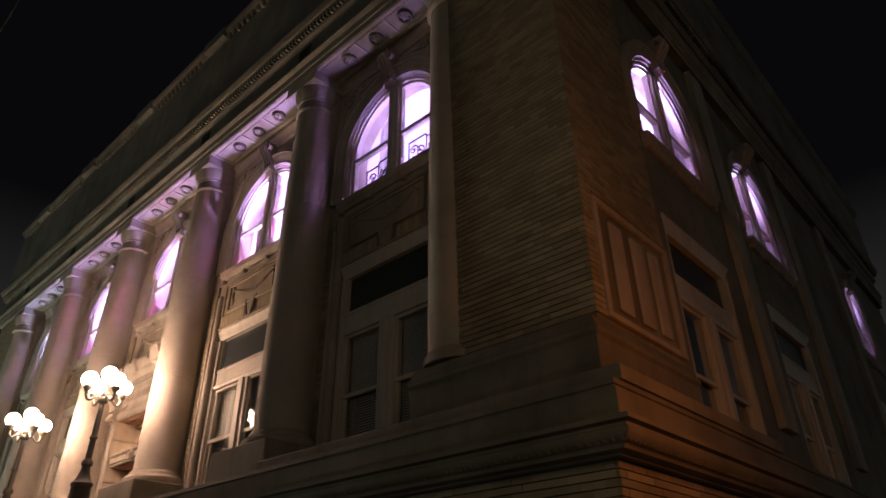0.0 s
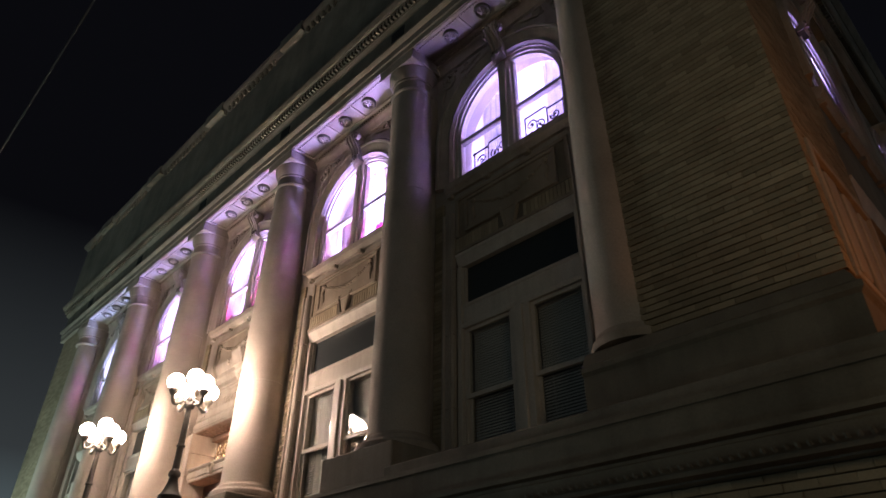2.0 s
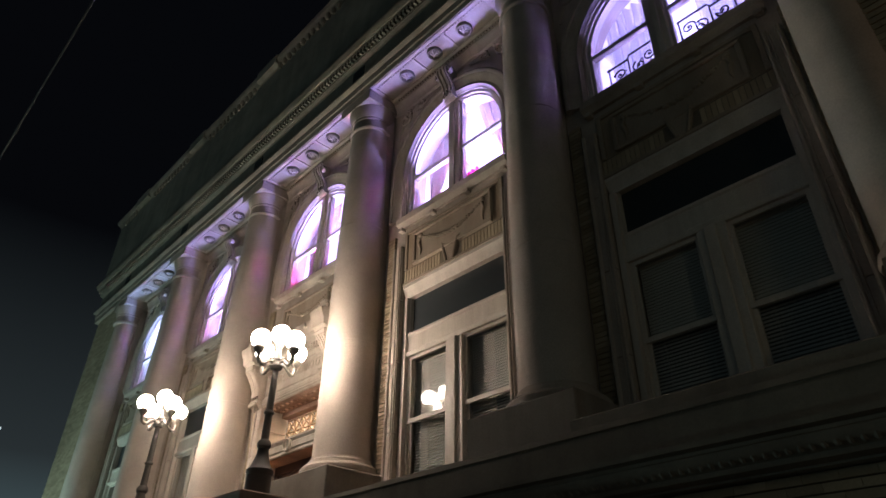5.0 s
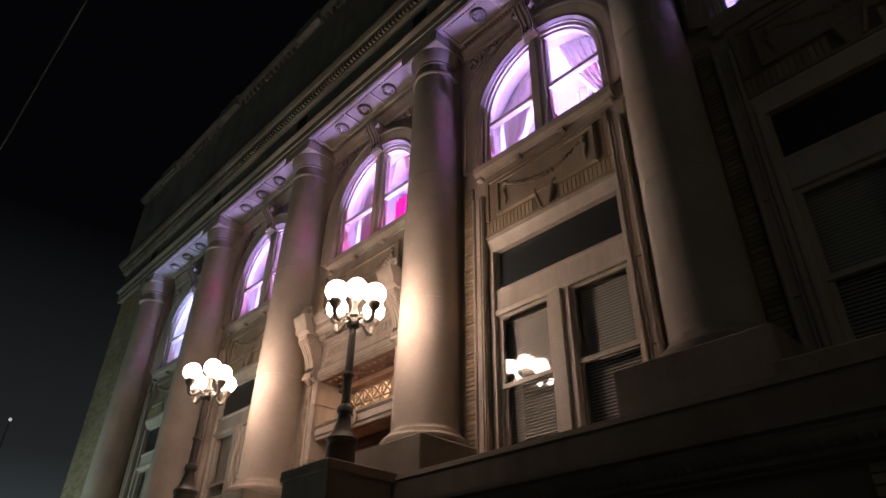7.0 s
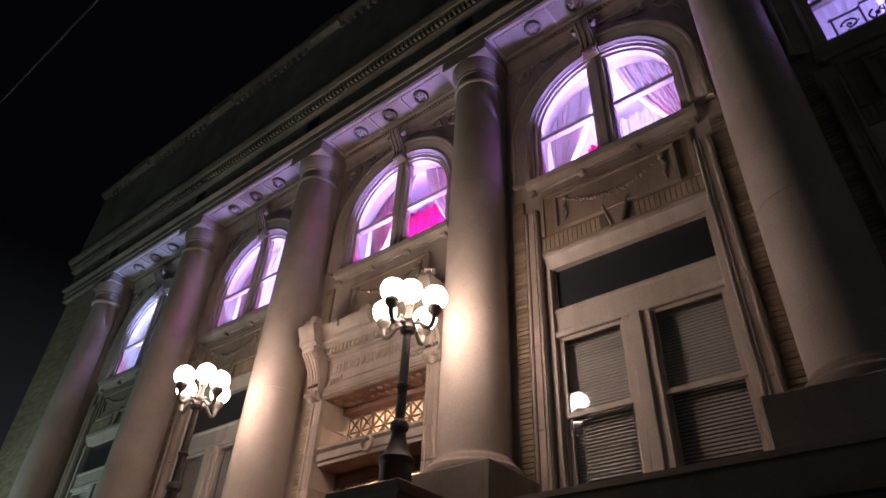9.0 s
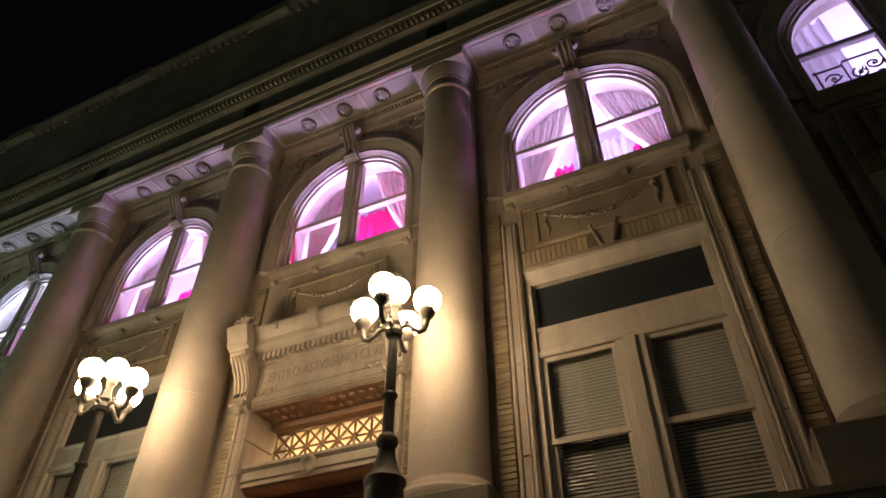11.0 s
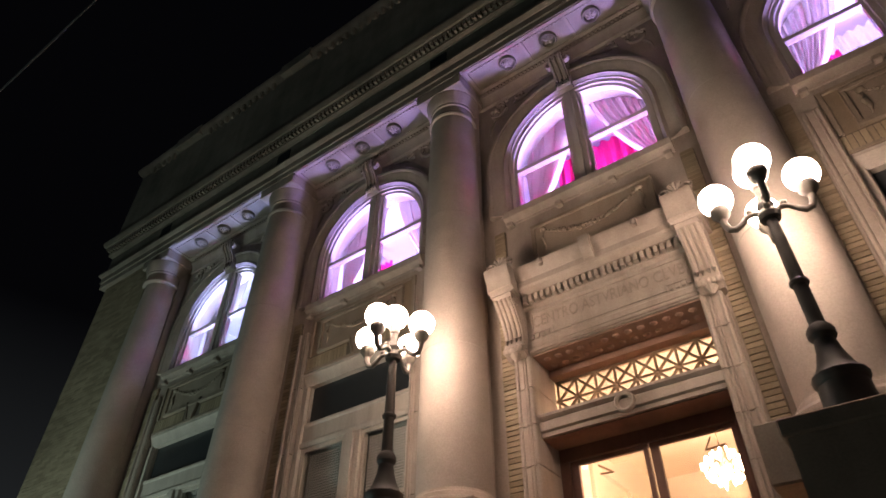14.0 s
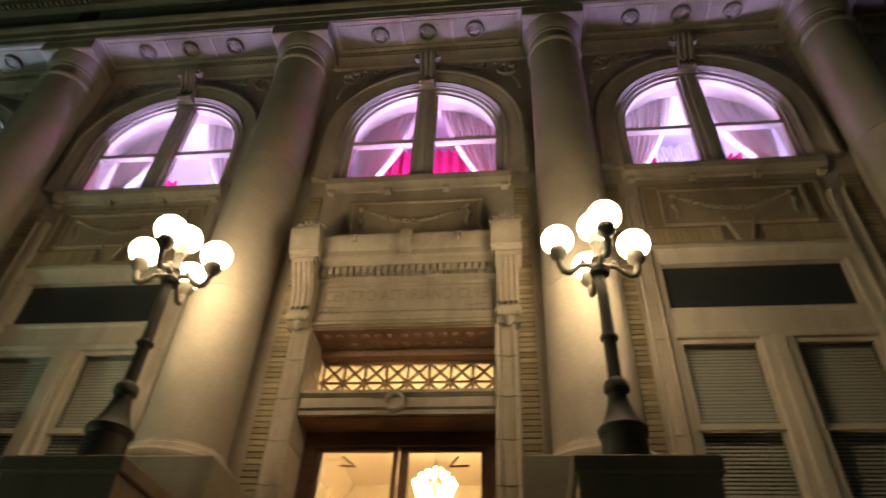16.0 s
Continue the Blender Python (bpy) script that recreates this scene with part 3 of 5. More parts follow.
def window_local(m_name, m_group):
    """An arched window in local axes: x across, y inwards from the wall face, z up from the ground."""
    w = thing(m_name, "tall arched window with a stone arch and a cream painted frame", "window", m_group, "structure")
    # moulded arch with straight sides
    sec = [(1.82, 0.02), (1.82, -0.10), (1.805, -0.125), (1.78, -0.14), (1.75, -0.14), (1.725, -0.125), (1.715, -0.105), (1.69, -0.10), (1.64, -0.07), (1.58, -0.045), (1.54, -0.035), (1.51, -0.045), (1.475, -0.055), (1.45, -0.03), (1.42, 0.0), (1.395, 0.06), (1.5, 0.06)]
    g = Geo().ring(0, SPRING, sec, 0, PI, 40)
    for s in (-1, 1):
        pr = [(s * r, y) for r, y in sec]
        n = len(pr)
        v = [(x, y, SILL_Z) for x, y in pr] + [(x, y, SPRING) for x, y in pr]
        g.add(v, [(i, (i + 1) % n, n + (i + 1) % n, n + i) for i in range(n)] + [tuple(range(n))])
    part("stone_arch", g, STONE, w)
    # wooden frame in three steps
    for nm, r1, r0, y0, y1 in (("outer_frame", 1.40, 1.335, 0.05, 0.22), ("inner_frame", 1.335, 1.28, 0.10, 0.24)):
        g = Geo().ring(0, SPRING, [(r1, y0), (r1, y1), (r0, y1), (r0, y0)], 0, PI, 40)
        for s in (-1, 1):
            a, b = sorted((s * r0, s * r1))
            g.box(a, b, y0, y1, SILL_Z, SPRING)
        part(nm, g, PAINT, w)
    part("mullion", Geo().box(-0.15, 0.15, 0.04, 0.26, SILL_Z, SPRING + 1.31, 0.012).box(-0.055, 0.055, 0.0, 0.06, SILL_Z, SPRING + 1.3, 0.01), PAINT, w)
    for s in (-1, 1):
        a, b = sorted((s * 0.15, s * 1.29))
        part("transom", Geo().box(a, b, 0.10, 0.22, SPRING - 0.1, SPRING - 0.01, 0.008), PAINT, w)
        part("stile", Geo().box(*sorted((s * 0.15, s * 0.2)), 0.11, 0.22, SILL_Z, SPRING + 1.25), PAINT, w)
        part("bottom_rail", Geo().box(a, b, 0.11, 0.22, SILL_Z, SILL_Z + 0.05), PAINT, w)
        lower = part("pane", Geo().box(a, b, 0.155, 0.161, SILL_Z + 0.05, SPRING - 0.1), GLASS, w, smooth=False)
        pts = [(s * 0.17, SPRING - 0.01)] + [(s * 1.29 * math.cos(t), SPRING - 0.01 + 1.29 * math.sin(t)) for t in [i * 0.5 * PI * 0.91 / 14 for i in range(15)]]
        upper = part("pane", Geo().run_y(pts, 0.155, 0.161), GLASS, w, smooth=False)
        for p in (lower, upper):
            p.visible_shadow = False
    # sill with small blocks, and the carved keystone
    sill = part("sill", Geo().run([(0.05, 9.76), (-0.06, 9.76), (-0.09, 9.82), (-0.14, 9.86), (-0.16, 9.93), (-0.16, 9.98), (0.12, 10.05), (0.12, 9.76)], -1.52, 1.52), STONE, w)
    for x in (-1.42, -0.48, 0.48, 1.42):
        part("bracket", Geo().box(x - 0.06, x + 0.06, -0.12, 0.0, 9.68, 9.77, 0.012), STONE, sill)
    key = part("keystone", Geo().run([(0.02, 12.54), (-0.10, 12.54), (-0.16, 12.58), (-0.17, 12.62), (-0.13, 12.72), (-0.17, 12.88), (-0.26, 13.02), (-0.34, 13.12), (-0.36, 13.22), (-0.32, 13.30), (-0.34, 13.36), (0.02, 13.36)], -0.15, 0.15), STONE, w)
    g = Geo()
    for x in (-0.1, 0.0, 0.1):
        g.tube([(x, -0.16, 12.56), (x, -0.15, 12.74), (x, -0.20, 12.9), (x, -0.29, 13.03), (x, -0.37, 13.14), (x, -0.38, 13.24)], 0.028, 6)
    for x in (-0.17, 0.17):
        g.ring(x, 13.2, [(0.09, -0.30), (0.09, -0.2), (0.05, -0.2), (0.05, -0.30)], 0, 2 * PI, 12)
    part("carving", g, STONE, key)
    return w


w_front = window_local("window_upper", "arched windows")
w_front.matrix_basis = pose(BAYS[0], WALL_Y, 0)
for cx in BAYS[1:]:
    copy_thing(w_front, pose(cx, WALL_Y, 0))
for cy in SIDE:
    copy_thing(w_front, pose(EAST - 0.03, cy, DROP, 0, 0, 90))

# carved leaf scrolls in the spandrels


def spiral(cx, cz, r, turns, start, y, flip=1):
    pts = []
    for i in range(26):
        t = i / 25
        a = start + flip * turns * 2 * PI * t
        rr = r * (1 - 0.85 * t)
        pts.append((cx + rr * math.cos(a), y, cz + rr * math.sin(a)))
    return pts


def spandrel(x, s):
    g = Geo()
    y = WALL_Y - 0.01
    g.tube(spiral(x + s * 1.55, 13.02, 0.24, 1.3, PI / 2, y, s), 0.035, 6)
    g.tube(spiral(x + s * 1.02, 13.18, 0.14, 1.2, -PI / 2, y, -s), 0.028, 6)
    g.tube([(x + s * 1.75, y, 12.4), (x + s * 1.72, y, 12.62), (x + s * 1.62, y, 12.8)], [0.02, 0.035, 0.03], 6)
    g.tube([(x + s * 0.55, y, 13.22), (x + s * 0.8, y, 13.12), (x + s * 1.15, y, 13.05)], [0.015, 0.03, 0.03], 6)
    for i in range(5):
        g.ball((x + s * (1.3 + 0.09 * i), y, 13.24 - 0.035 * i), 0.05, 8, 6, 0.6)
    tagged(part("spandrel_carving", g, STONE), "carved leaf scrolls in the corner above an arch", "carving", "spandrel carvings")


for cx in BAYS:
    for s in (-1, 1):
        spandrel(cx, s)

# ---- rooms behind the upper windows ----
UY0, UY1, UZ0, UZ1 = BACK_Y, 12.4, 9.7, 13.9
t_u = thing("upper_hall", "white plastered upper hall lit in violet", "room", kind="structure")
part("floor", Geo().box(WEST + 0.6, EAST - 0.6, UY0, UY1, UZ0 - 0.2, UZ0), WOOD, t_u)
part("ceiling", Geo().box(WEST + 0.6, EAST - 0.6, UY0, UY1, UZ1, UZ1 + 0.2), HALLWALL, t_u)
part("back_wall", Geo().box(WEST + 0.6, EAST - 0.6, UY1, UY1 + 0.2, UZ0 - 0.2, UZ1 + 0.2), HALLWALL, t_u)
for x in [WEST + 0.7] + COLUMNS[1:5]:
    part("partition", Geo().box(x - 0.08, x + 0.08, UY0 + 0.01, UY1, UZ0, UZ1), HALLWALL, t_u)
t_u2 = thing("flank_hall", "white plastered hall behind the flank windows", "room", kind="structure")
part("floor", Geo().box(-8, EAST - 0.6, UY1 + 0.2, 31, UZ0 - 0.2, UZ0), WOOD, t_u2)
part("ceiling", Geo().box(-8, EAST - 0.6, UY1 + 0.2, 31, UZ1, UZ1 + 0.2), HALLWALL, t_u2)
part("back_wall", Geo().box(-8.2, -8, UY1 + 0.2, 31, UZ0, UZ1), HALLWALL, t_u2)

for k, cx in enumerate(BAYS):
    light("stage_light", "AREA", (cx, 8.42, 9.82), STAGE_POWER * (0.16 if k == 4 else 0.7), (0.36, 0.46, 1.0) if k == 0 else STAGE_COLOUR, (cx, 10.6, 11.5), size=1.5)
for cy in SIDE:
    light("stage_light", "AREA", (EAST - 1.4, cy, 9.8), STAGE_POWER * 0.2, STAGE_COLOUR, (EAST - 2.2, cy, 13.2), size=0.5, spread=120)


def swag(cx, y, s):
    """A sheer curtain that falls from the arch and is tied back to the window's side."""
    nu, nv = 56, 26
    v = []
    for j in range(nv + 1):
        t = j / nv
        for i in range(nu + 1):
            u = i / nu
            top_x = 0.10 + (1.38 - 0.10) * u
            top_z = 13.25
            pull = t ** (1.25 + 0.15 * u)
            x = top_x + (1.22 + 0.08 * u - top_x) * pull
            z = top_z - (top_z - (10.34 - 0.03 * u)) * (t ** (1.0 - 0.22 * (1 - u)))
            z -= 0.16 * (1 - u) * math.sin(PI * t)
            fold = 0.075 * (1 - 0.7 * t) * math.sin(u * 2 * PI * 9 + 0.8 * math.sin(3 * t + u * 5))
            fold += 0.022 * math.sin(u * 2 * PI * 21 + 2 * t) * (1 - 0.5 * t)
            v.append((cx + s * x, y + fold, z))
    f = [(j * (nu + 1) + i, j * (nu + 1) + i + 1, (j + 1) * (nu + 1) + i + 1, (j + 1) * (nu + 1) + i) for j in range(nv) for i in range(nu)]
    c = thing("curtain", "cream curtain tied back to the side of a window", "curtain", "tied curtains")
    part("drape", Geo().add(v, f), DRAPE, c)
    v = []
    for j in range(5):
        t = j / 4
        for i in range(nu // 2 + 1):
            u = i / (nu // 2)
            w = 0.10 + 0.12 * t
            v.append((cx + s * (1.2 + (u - 0.5) * w), y + 0.03 * math.sin(u * 2 * PI * 5) * (0.4 + t), 10.36 - 0.40 * t))
    n2 = nu // 2
    f = [(j * (n2 + 1) + i, j * (n2 + 1) + i + 1, (j + 1) * (n2 + 1) + i + 1, (j + 1) * (n2 + 1) + i) for j in range(4) for i in range(n2)]
    part("tail", Geo().add(v, f), DRAPE, c)
    part("tie", Geo().tube([(cx + s * 1.1, y - 0.04, 10.40), (cx + s * 1.2, y - 0.05, 10.34), (cx + s * 1.3, y - 0.03, 10.37)], 0.022, 6), DRAPE, c)


def hanging(cx, half, y, z0, z1, mat, label, folds=8, name="drape_curtain"):
    nu = 70
    v = []
    for j, z in enumerate((z1, (z0 + z1) / 2, z0)):
        for i in range(nu + 1):
            u = i / nu
            v.append((cx + half * (2 * u - 1), y + 0.05 * math.sin(u * 2 * PI * folds + j * 0.3) + 0.015 * math.sin(u * 31 + j), z))
    f = [(j * (nu + 1) + i, j * (nu + 1) + i + 1, (j + 1) * (nu + 1) + i + 1, (j + 1) * (nu + 1) + i) for j in range(2) for i in range(nu)]
    tagged(part(name, Geo().add(v, f), mat), label, "curtain")


CURT_Y = 8.08
for k, cx in enumerate(BAYS):
    if k == 4:
        continue
    for s in (-1, 1):
        swag(cx, CURT_Y, s)
hanging(BAYS[2], 1.0, 8.85, UZ0, 12.35, MAGENTA, "bright magenta cloth hanging in folds behind white curtains", 9)
for k in (0, 1, 3):
    hanging(BAYS[k], 0.55, 9.7, UZ0, 13.1, SHEER, "straight white inner curtain hanging behind tied curtains", 6, "inner_curtain")
    for dx in (-0.70, 0.85):
        hanging(BAYS[k] + dx, 0.2, 8.8, UZ0, 11.75, MAGENTA, "narrow magenta cloth hanging behind white curtains", 3)
for dx in (-0.95, 0.95):
    hanging(BAYS[4] + dx * 0.9, 0.42, 8.25, UZ0, 12.7, SHEER, "straight white curtain hanging beside a window", 5)

# wrought iron scroll screen behind the glass of the bay next to the corner
t_i = thing("iron_screen", "black wrought iron screen with scrolls behind a window", "iron screen")
yi = WALL_Y + 0.34
for s in (-1, 1):
    c0 = BAYS[4]
    part("rail", Geo().tube([(c0 + s * 0.2, yi, 10.96), (c0 + s * 0.72, yi, 10.96), (c0 + s * 0.74, yi, 10.88), (c0 + s * 1.16, yi, 10.88)], 0.02, 6), IRON, t_i)
    part("rail", Geo().tube([(c0 + s * 0.2, yi, SILL_Z + 0.1), (c0 + s * 1.16, yi, SILL_Z + 0.1)], 0.014, 6), IRON, t_i)
    for x in (0.22, 0.74, 1.12):
        part("bar", Geo().tube([(c0 + s * x, yi, SILL_Z), (c0 + s * x, yi, 10.92)], 0.015, 6), IRON, t_i)
    for x, z, r, tn, st in ((0.36, 10.72, 0.12, 1.4, 0.0), (0.56, 10.60, 0.13, -1.4, 2.0), (0.36, 10.42, 0.11, 1.3, 1.5), (0.58, 10.28, 0.10, -1.3, 4.0), (0.92, 10.64, 0.12, 1.3, 3.0), (0.95, 10.34, 0.10, -1.2, 1.0)):
        g = Geo().tube(spiral(c0 + s * x, z, r, tn, st, yi, s), [0.017 - 0.0003 * i for i in range(26)], 6)
        g.ball((c0 + s * x, yi, z), 0.022, 8, 6)
        g.tube([(c0 + s * (x + r * math.cos(st)), yi, z + r * math.sin(st)), (c0 + s * (x + 0.12), yi, z - 0.16)], 0.011, 6)
        part("scroll", g, IRON, t_i)

# ---- panels between the storeys ----
soldier = Geo().box(-0.036, 0.036, WALL_Y - 0.022, WALL_Y + 0.01, 8.42, 8.70, 0.005).mesh("brick", PALE_BRICK)


def panel(cx, door):
    p = thing("relief_panel", "carved garland panel over yellow upright bricks", "relief panel", "panels under the arched windows", "structure")
    if not door:
        part("mortar_bed", Geo().box(cx - 1.5, cx + 1.5, WALL_Y - 0.012, WALL_Y + 0.01, 8.40, 8.72), MORTAR, p)
        g = Geo()
        for a, b in ((-1.33, -1.25), (1.25, 1.33)):
            g.box(cx + a, cx + b, WALL_Y - 0.04, WALL_Y + 0.01, 8.72, 9.62, 0.008)
        part("field", Geo().box(cx - 1.25, cx + 1.25, WALL_Y - 0.008, WALL_Y + 0.01, 8.72, 9.55), FIELD, p, "ochre brick field")
        part("field_border", g.box(cx - 1.25, cx + 1.25, WALL_Y - 0.04, WALL_Y + 0.01, 9.55, 9.62, 0.008), PANEL_STONE, p)
    y = WALL_Y - 0.03
    lo, hi, z0, z1 = cx - 1.06, cx + 1.06, 8.74, 9.5
    part("tablet", Geo().box(lo, hi, y, WALL_Y + 0.01, z0, z1), PANEL_STONE, p)
    g = Geo()
    for x0, x1, a, b in ((lo, hi, z1 - 0.07, z1), (lo, hi, z0, z0 + 0.07), (lo, lo + 0.07, z0 + 0.07, z1 - 0.07), (hi - 0.07, hi, z0 + 0.07, z1 - 0.07)):
        g.box(x0, x1, y - 0.04, y + 0.01, a, b, 0.01)
    part("tablet_frame", g, PANEL_STONE, p)
    g = Geo()
    for i in range(27):
        t = i / 26
        xx = -0.80 + 1.60 * t
        zz = 9.32 - 0.26 * math.sin(PI * t)
        w = 0.022 + 0.026 * math.sin(PI * t)
        for q in range(3):
            g.ball((cx + xx + random.uniform(-0.02, 0.02), y - 0.004, zz + random.uniform(-0.6, 0.6) * w), w * random.uniform(0.7, 1.0), 7, 5, 0.9)
    part("garland", g, PANEL_STONE, p)
    for s in (-1, 1):
        g = Geo()
        g.ball((cx + s * 0.84, y - 0.01, 9.34), 0.06, 10, 6)
        g.tube([(cx + s * 0.84, y - 0.01, 9.30), (cx + s * 0.87, y - 0.012, 9.14), (cx + s * 0.83, y - 0.01, 9.0), (cx + s * 0.86, y - 0.005, 8.88)], [0.03, 0.042, 0.03, 0.01], 7)
        part("ribbon", g, PANEL_STONE, p)
    if door:
        return
    con = [(-0.24, 8.86), (0.24, 8.86), (0.11, 8.40), (0.09, 8.365), (-0.09, 8.365), (-0.11, 8.40)]
    part("console", Geo().run_y([(cx + a, b) for a, b in con], WALL_Y - 0.055, WALL_Y), PANEL_STONE, p)
    g = Geo()
    for s in (-1, 1):
        g.tube([(cx + s * 0.2, WALL_Y - 0.055, 8.83), (cx + s * 0.085, WALL_Y - 0.06, 8.40)], 0.03, 6)
    part("console_ribs", g, PANEL_STONE, p)
    part("band", Geo().box(cx - 1.52, cx + 1.52, WALL_Y - 0.05, WALL_Y + 0.01, 8.36, 8.42, 0.006), PANEL_STONE, p)
    i = -1.46
    while i < 1.47:
        if abs(i) > 0.26:
            ob = part("brick", soldier, None, p)
            ob.location.x = cx + i
        i += 0.081


for k, cx in enumerate(BAYS):
    panel(cx, k == 2)

# moulded jambs between brick strips and windows
for k, cx in enumerate(BAYS):
    if k == 2:
        continue
    for s in (-1, 1):
        j = thing("stone_jamb", "moulded stone jamb beside a tall window", "jamb", "window jambs", "structure")
        a, b = sorted((cx + s * WIN_HALF, cx + s * 1.60))
        for z0, z1 in ((4.17, 5.45), (5.46, 6.75), (6.76, 8.05), (8.06, 9.30)):
            part("block", Geo().box(a, b, WALL_Y - 0.085, WALL_Y + 0.12, z0, z1, 0.008), STONE, j)
        for xx, rr in ((cx + s * 1.565, 0.034), (cx + s * 1.375, 0.024), (cx + s * 1.43, 0.014)):
            part("bead", Geo().tube([(xx, WALL_Y - 0.09, 4.2), (xx, WALL_Y - 0.09, 9.30)], rr, 8), STONE, j)

# ---- tall ground floor windows ----
SLAT_ME = Geo().add([(-0.49, -0.018, -0.011), (0.49, -0.018, -0.011), (0.49, 0.0, 0.003), (-0.49, 0.0, 0.003), (0.49, 0.018, 0.009), (-0.49, 0.018, 0.009)], [(0, 1, 2, 3), (3, 2, 4, 5)]).mesh("slat", SLAT)


def low_window(m, blinds):
    w = thing("window_lower", "tall cream painted sash window under a dark transom light", "window", "lower windows", "structure")
    H = WIN_HALF
    part("head", Geo().run([(0.28, 8.10), (0.06, 8.10), (0.05, 8.14), (0.02, 8.2), (-0.01, 8.28), (-0.03, 8.30), (-0.03, 8.355), (0.28, 8.355)], -H - 0.04, H + 0.04), PAINT, w)
    for s in (-1, 1):
        a, b = sorted((s * H, s * (H - 0.10)))
        part("jamb", Geo().box(a, b, 0.015, 0.28, WIN_BOT, 8.10, 0.006), PAINT, w)
        a, b = sorted((s * (H - 0.10), s * (H - 0.13)))
        part("stop_bead", Geo().box(a, b, 0.10, 0.24, WIN_BOT, 8.10), PAINT, w)
    tr = part("pane", Geo().box(-H + 0.13, H - 0.13, 0.17, 0.18, 7.34, 8.10), GLASS_DARK, w, "dark transom pane", smooth=False)
    part("transom_bar", Geo().run([(0.28, 6.86), (0.05, 6.86), (0.03, 6.90), (0.03, 6.94), (0.08, 6.98), (0.08, 7.26), (0.055, 7.29), (0.055, 7.33), (0.28, 7.37)], -H + 0.02, H - 0.02), PAINT, w)
    part("mullion", Geo().box(-0.20, 0.20, 0.05, 0.28, WIN_BOT, 6.86, 0.008).box(-0.08, 0.08, 0.0, 0.06, WIN_BOT, 6.86, 0.008), PAINT, w)
    part("sill", Geo().box(-H, H, -0.02, 0.28, WIN_BOT - 0.1, WIN_BOT, 0.01), PAINT, w)
    for s in (-1, 1):
        c = s * (H - 0.13 + 0.20) / 2
        hw = (H - 0.13 - 0.20) / 2
        for nm, z0, z1, y in (("upper_sash", 5.62, 6.86, 0.11), ("lower_sash", WIN_BOT, 5.70, 0.16)):
            g = Geo()
            g.box(c - hw, c - hw + 0.055, y, y + 0.045, z0, z1)
            g.box(c + hw - 0.055, c + hw, y, y + 0.045, z0, z1)
            g.box(c - hw + 0.055, c + hw - 0.055, y, y + 0.045, z1 - 0.06, z1)
            g.box(c - hw + 0.055, c + hw - 0.055, y, y + 0.045, z0, z0 + 0.07)
            sash = part(nm, g, PAINT, w)
            pane = part("pane", Geo().box(c - hw + 0.055, c + hw - 0.055, y + 0.02, y + 0.025, z0 + 0.07, z1 - 0.06), GLASS, sash, smooth=False)
            pane.visible_shadow = False
    w.matrix_basis = m
    if blinds:
        for s in (-1, 1):
            c = s * (H - 0.13 + 0.20) / 2
            bl = thing("window_blind", "grey slatted blind lowered behind a sash window", "blind", "slatted blinds")
            part("head_rail", Geo().box(c - 0.49, c + 0.49, 0.26, 0.31, 6.80, 6.86), SLAT, bl)
            for dx in (-0.3, 0.3):
                part("cord", Geo().box(c + dx - 0.003, c + dx + 0.003, 0.262, 0.265, 4.4, 6.8), SLAT, bl)
            z = 6.78
            while z > 4.42:
                ob = part("slat", SLAT_ME, None, bl)
                ob.location = (c, 0.285, z)
                ob.rotation_euler.x = radians((58 if z > 5.68 else 34) + random.uniform(-3, 3))
                z -= 0.048
            bl.matrix_basis = m
    rm = thing("dark_room", "unlit room behind a lower window", "room", kind="structure")
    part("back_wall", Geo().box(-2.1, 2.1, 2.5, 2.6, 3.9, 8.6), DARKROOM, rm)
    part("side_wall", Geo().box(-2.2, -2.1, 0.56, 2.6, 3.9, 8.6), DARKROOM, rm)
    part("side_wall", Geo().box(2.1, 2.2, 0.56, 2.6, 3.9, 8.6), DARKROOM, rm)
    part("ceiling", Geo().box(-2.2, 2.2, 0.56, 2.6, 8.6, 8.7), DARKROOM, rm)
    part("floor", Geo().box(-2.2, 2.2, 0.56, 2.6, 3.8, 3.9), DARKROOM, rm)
    rm.matrix_basis = m


for k in (0, 1, 3, 4):
    low_window(pose(BAYS[k], WALL_Y, 0), True)
for cy in SIDE:
    low_window(pose(EAST - 0.03, cy, DROP, 0, 0, 90), False)

# ---- entrance ----
d = thing("door_surround", "carved cream stone door surround with scrolled consoles", "door surround", kind="structure")
DY = 7.33
for s in (-1, 1):
    a, b = sorted((XC + s * 1.24, XC + s * 1.52))
    zs = [LOBBY, 3.2, 3.75, 4.32, 4.86, 5.40, 5.96, 6.52, 7.03]
    for z0, z1 in zip(zs, zs[1:]):
        part("jamb_block", Geo().box(a, b, DY, BACK_Y + 0.02, z0, z1 - 0.011, 0.010), STONE, d)
        for off, r in ((1.275, 0.035), (1.345, 0.022), (1.385, 0.016), (1.488, 0.032)):
            part("bead", Geo().tube([(XC + s * off, DY - 0.004, z0), (XC + s * off, DY - 0.004, z1 - 0.010)], r, 8), STONE, d)
part("lintel", Geo().run([(BACK_Y, 7.03), (DY, 7.03), (DY, 7.10), (DY - 0.03, 7.12), (DY - 0.03, 7.2), (DY + 0.01, 7.24), (BACK_Y, 7.24)], XC - 1.56, XC + 1.56), STONE, d)
part("lintel_bead", Geo().tube([(XC - 1.24, DY - 0.02, 7.07), (XC + 1.24, DY - 0.02, 7.07)], 0.028, 8), STONE, d)
part("frieze", Geo().box(XC - 1.56, XC + 1.56, DY + 0.02, BACK_Y, 7.24, 7.80), STONE, d)
g = Geo()
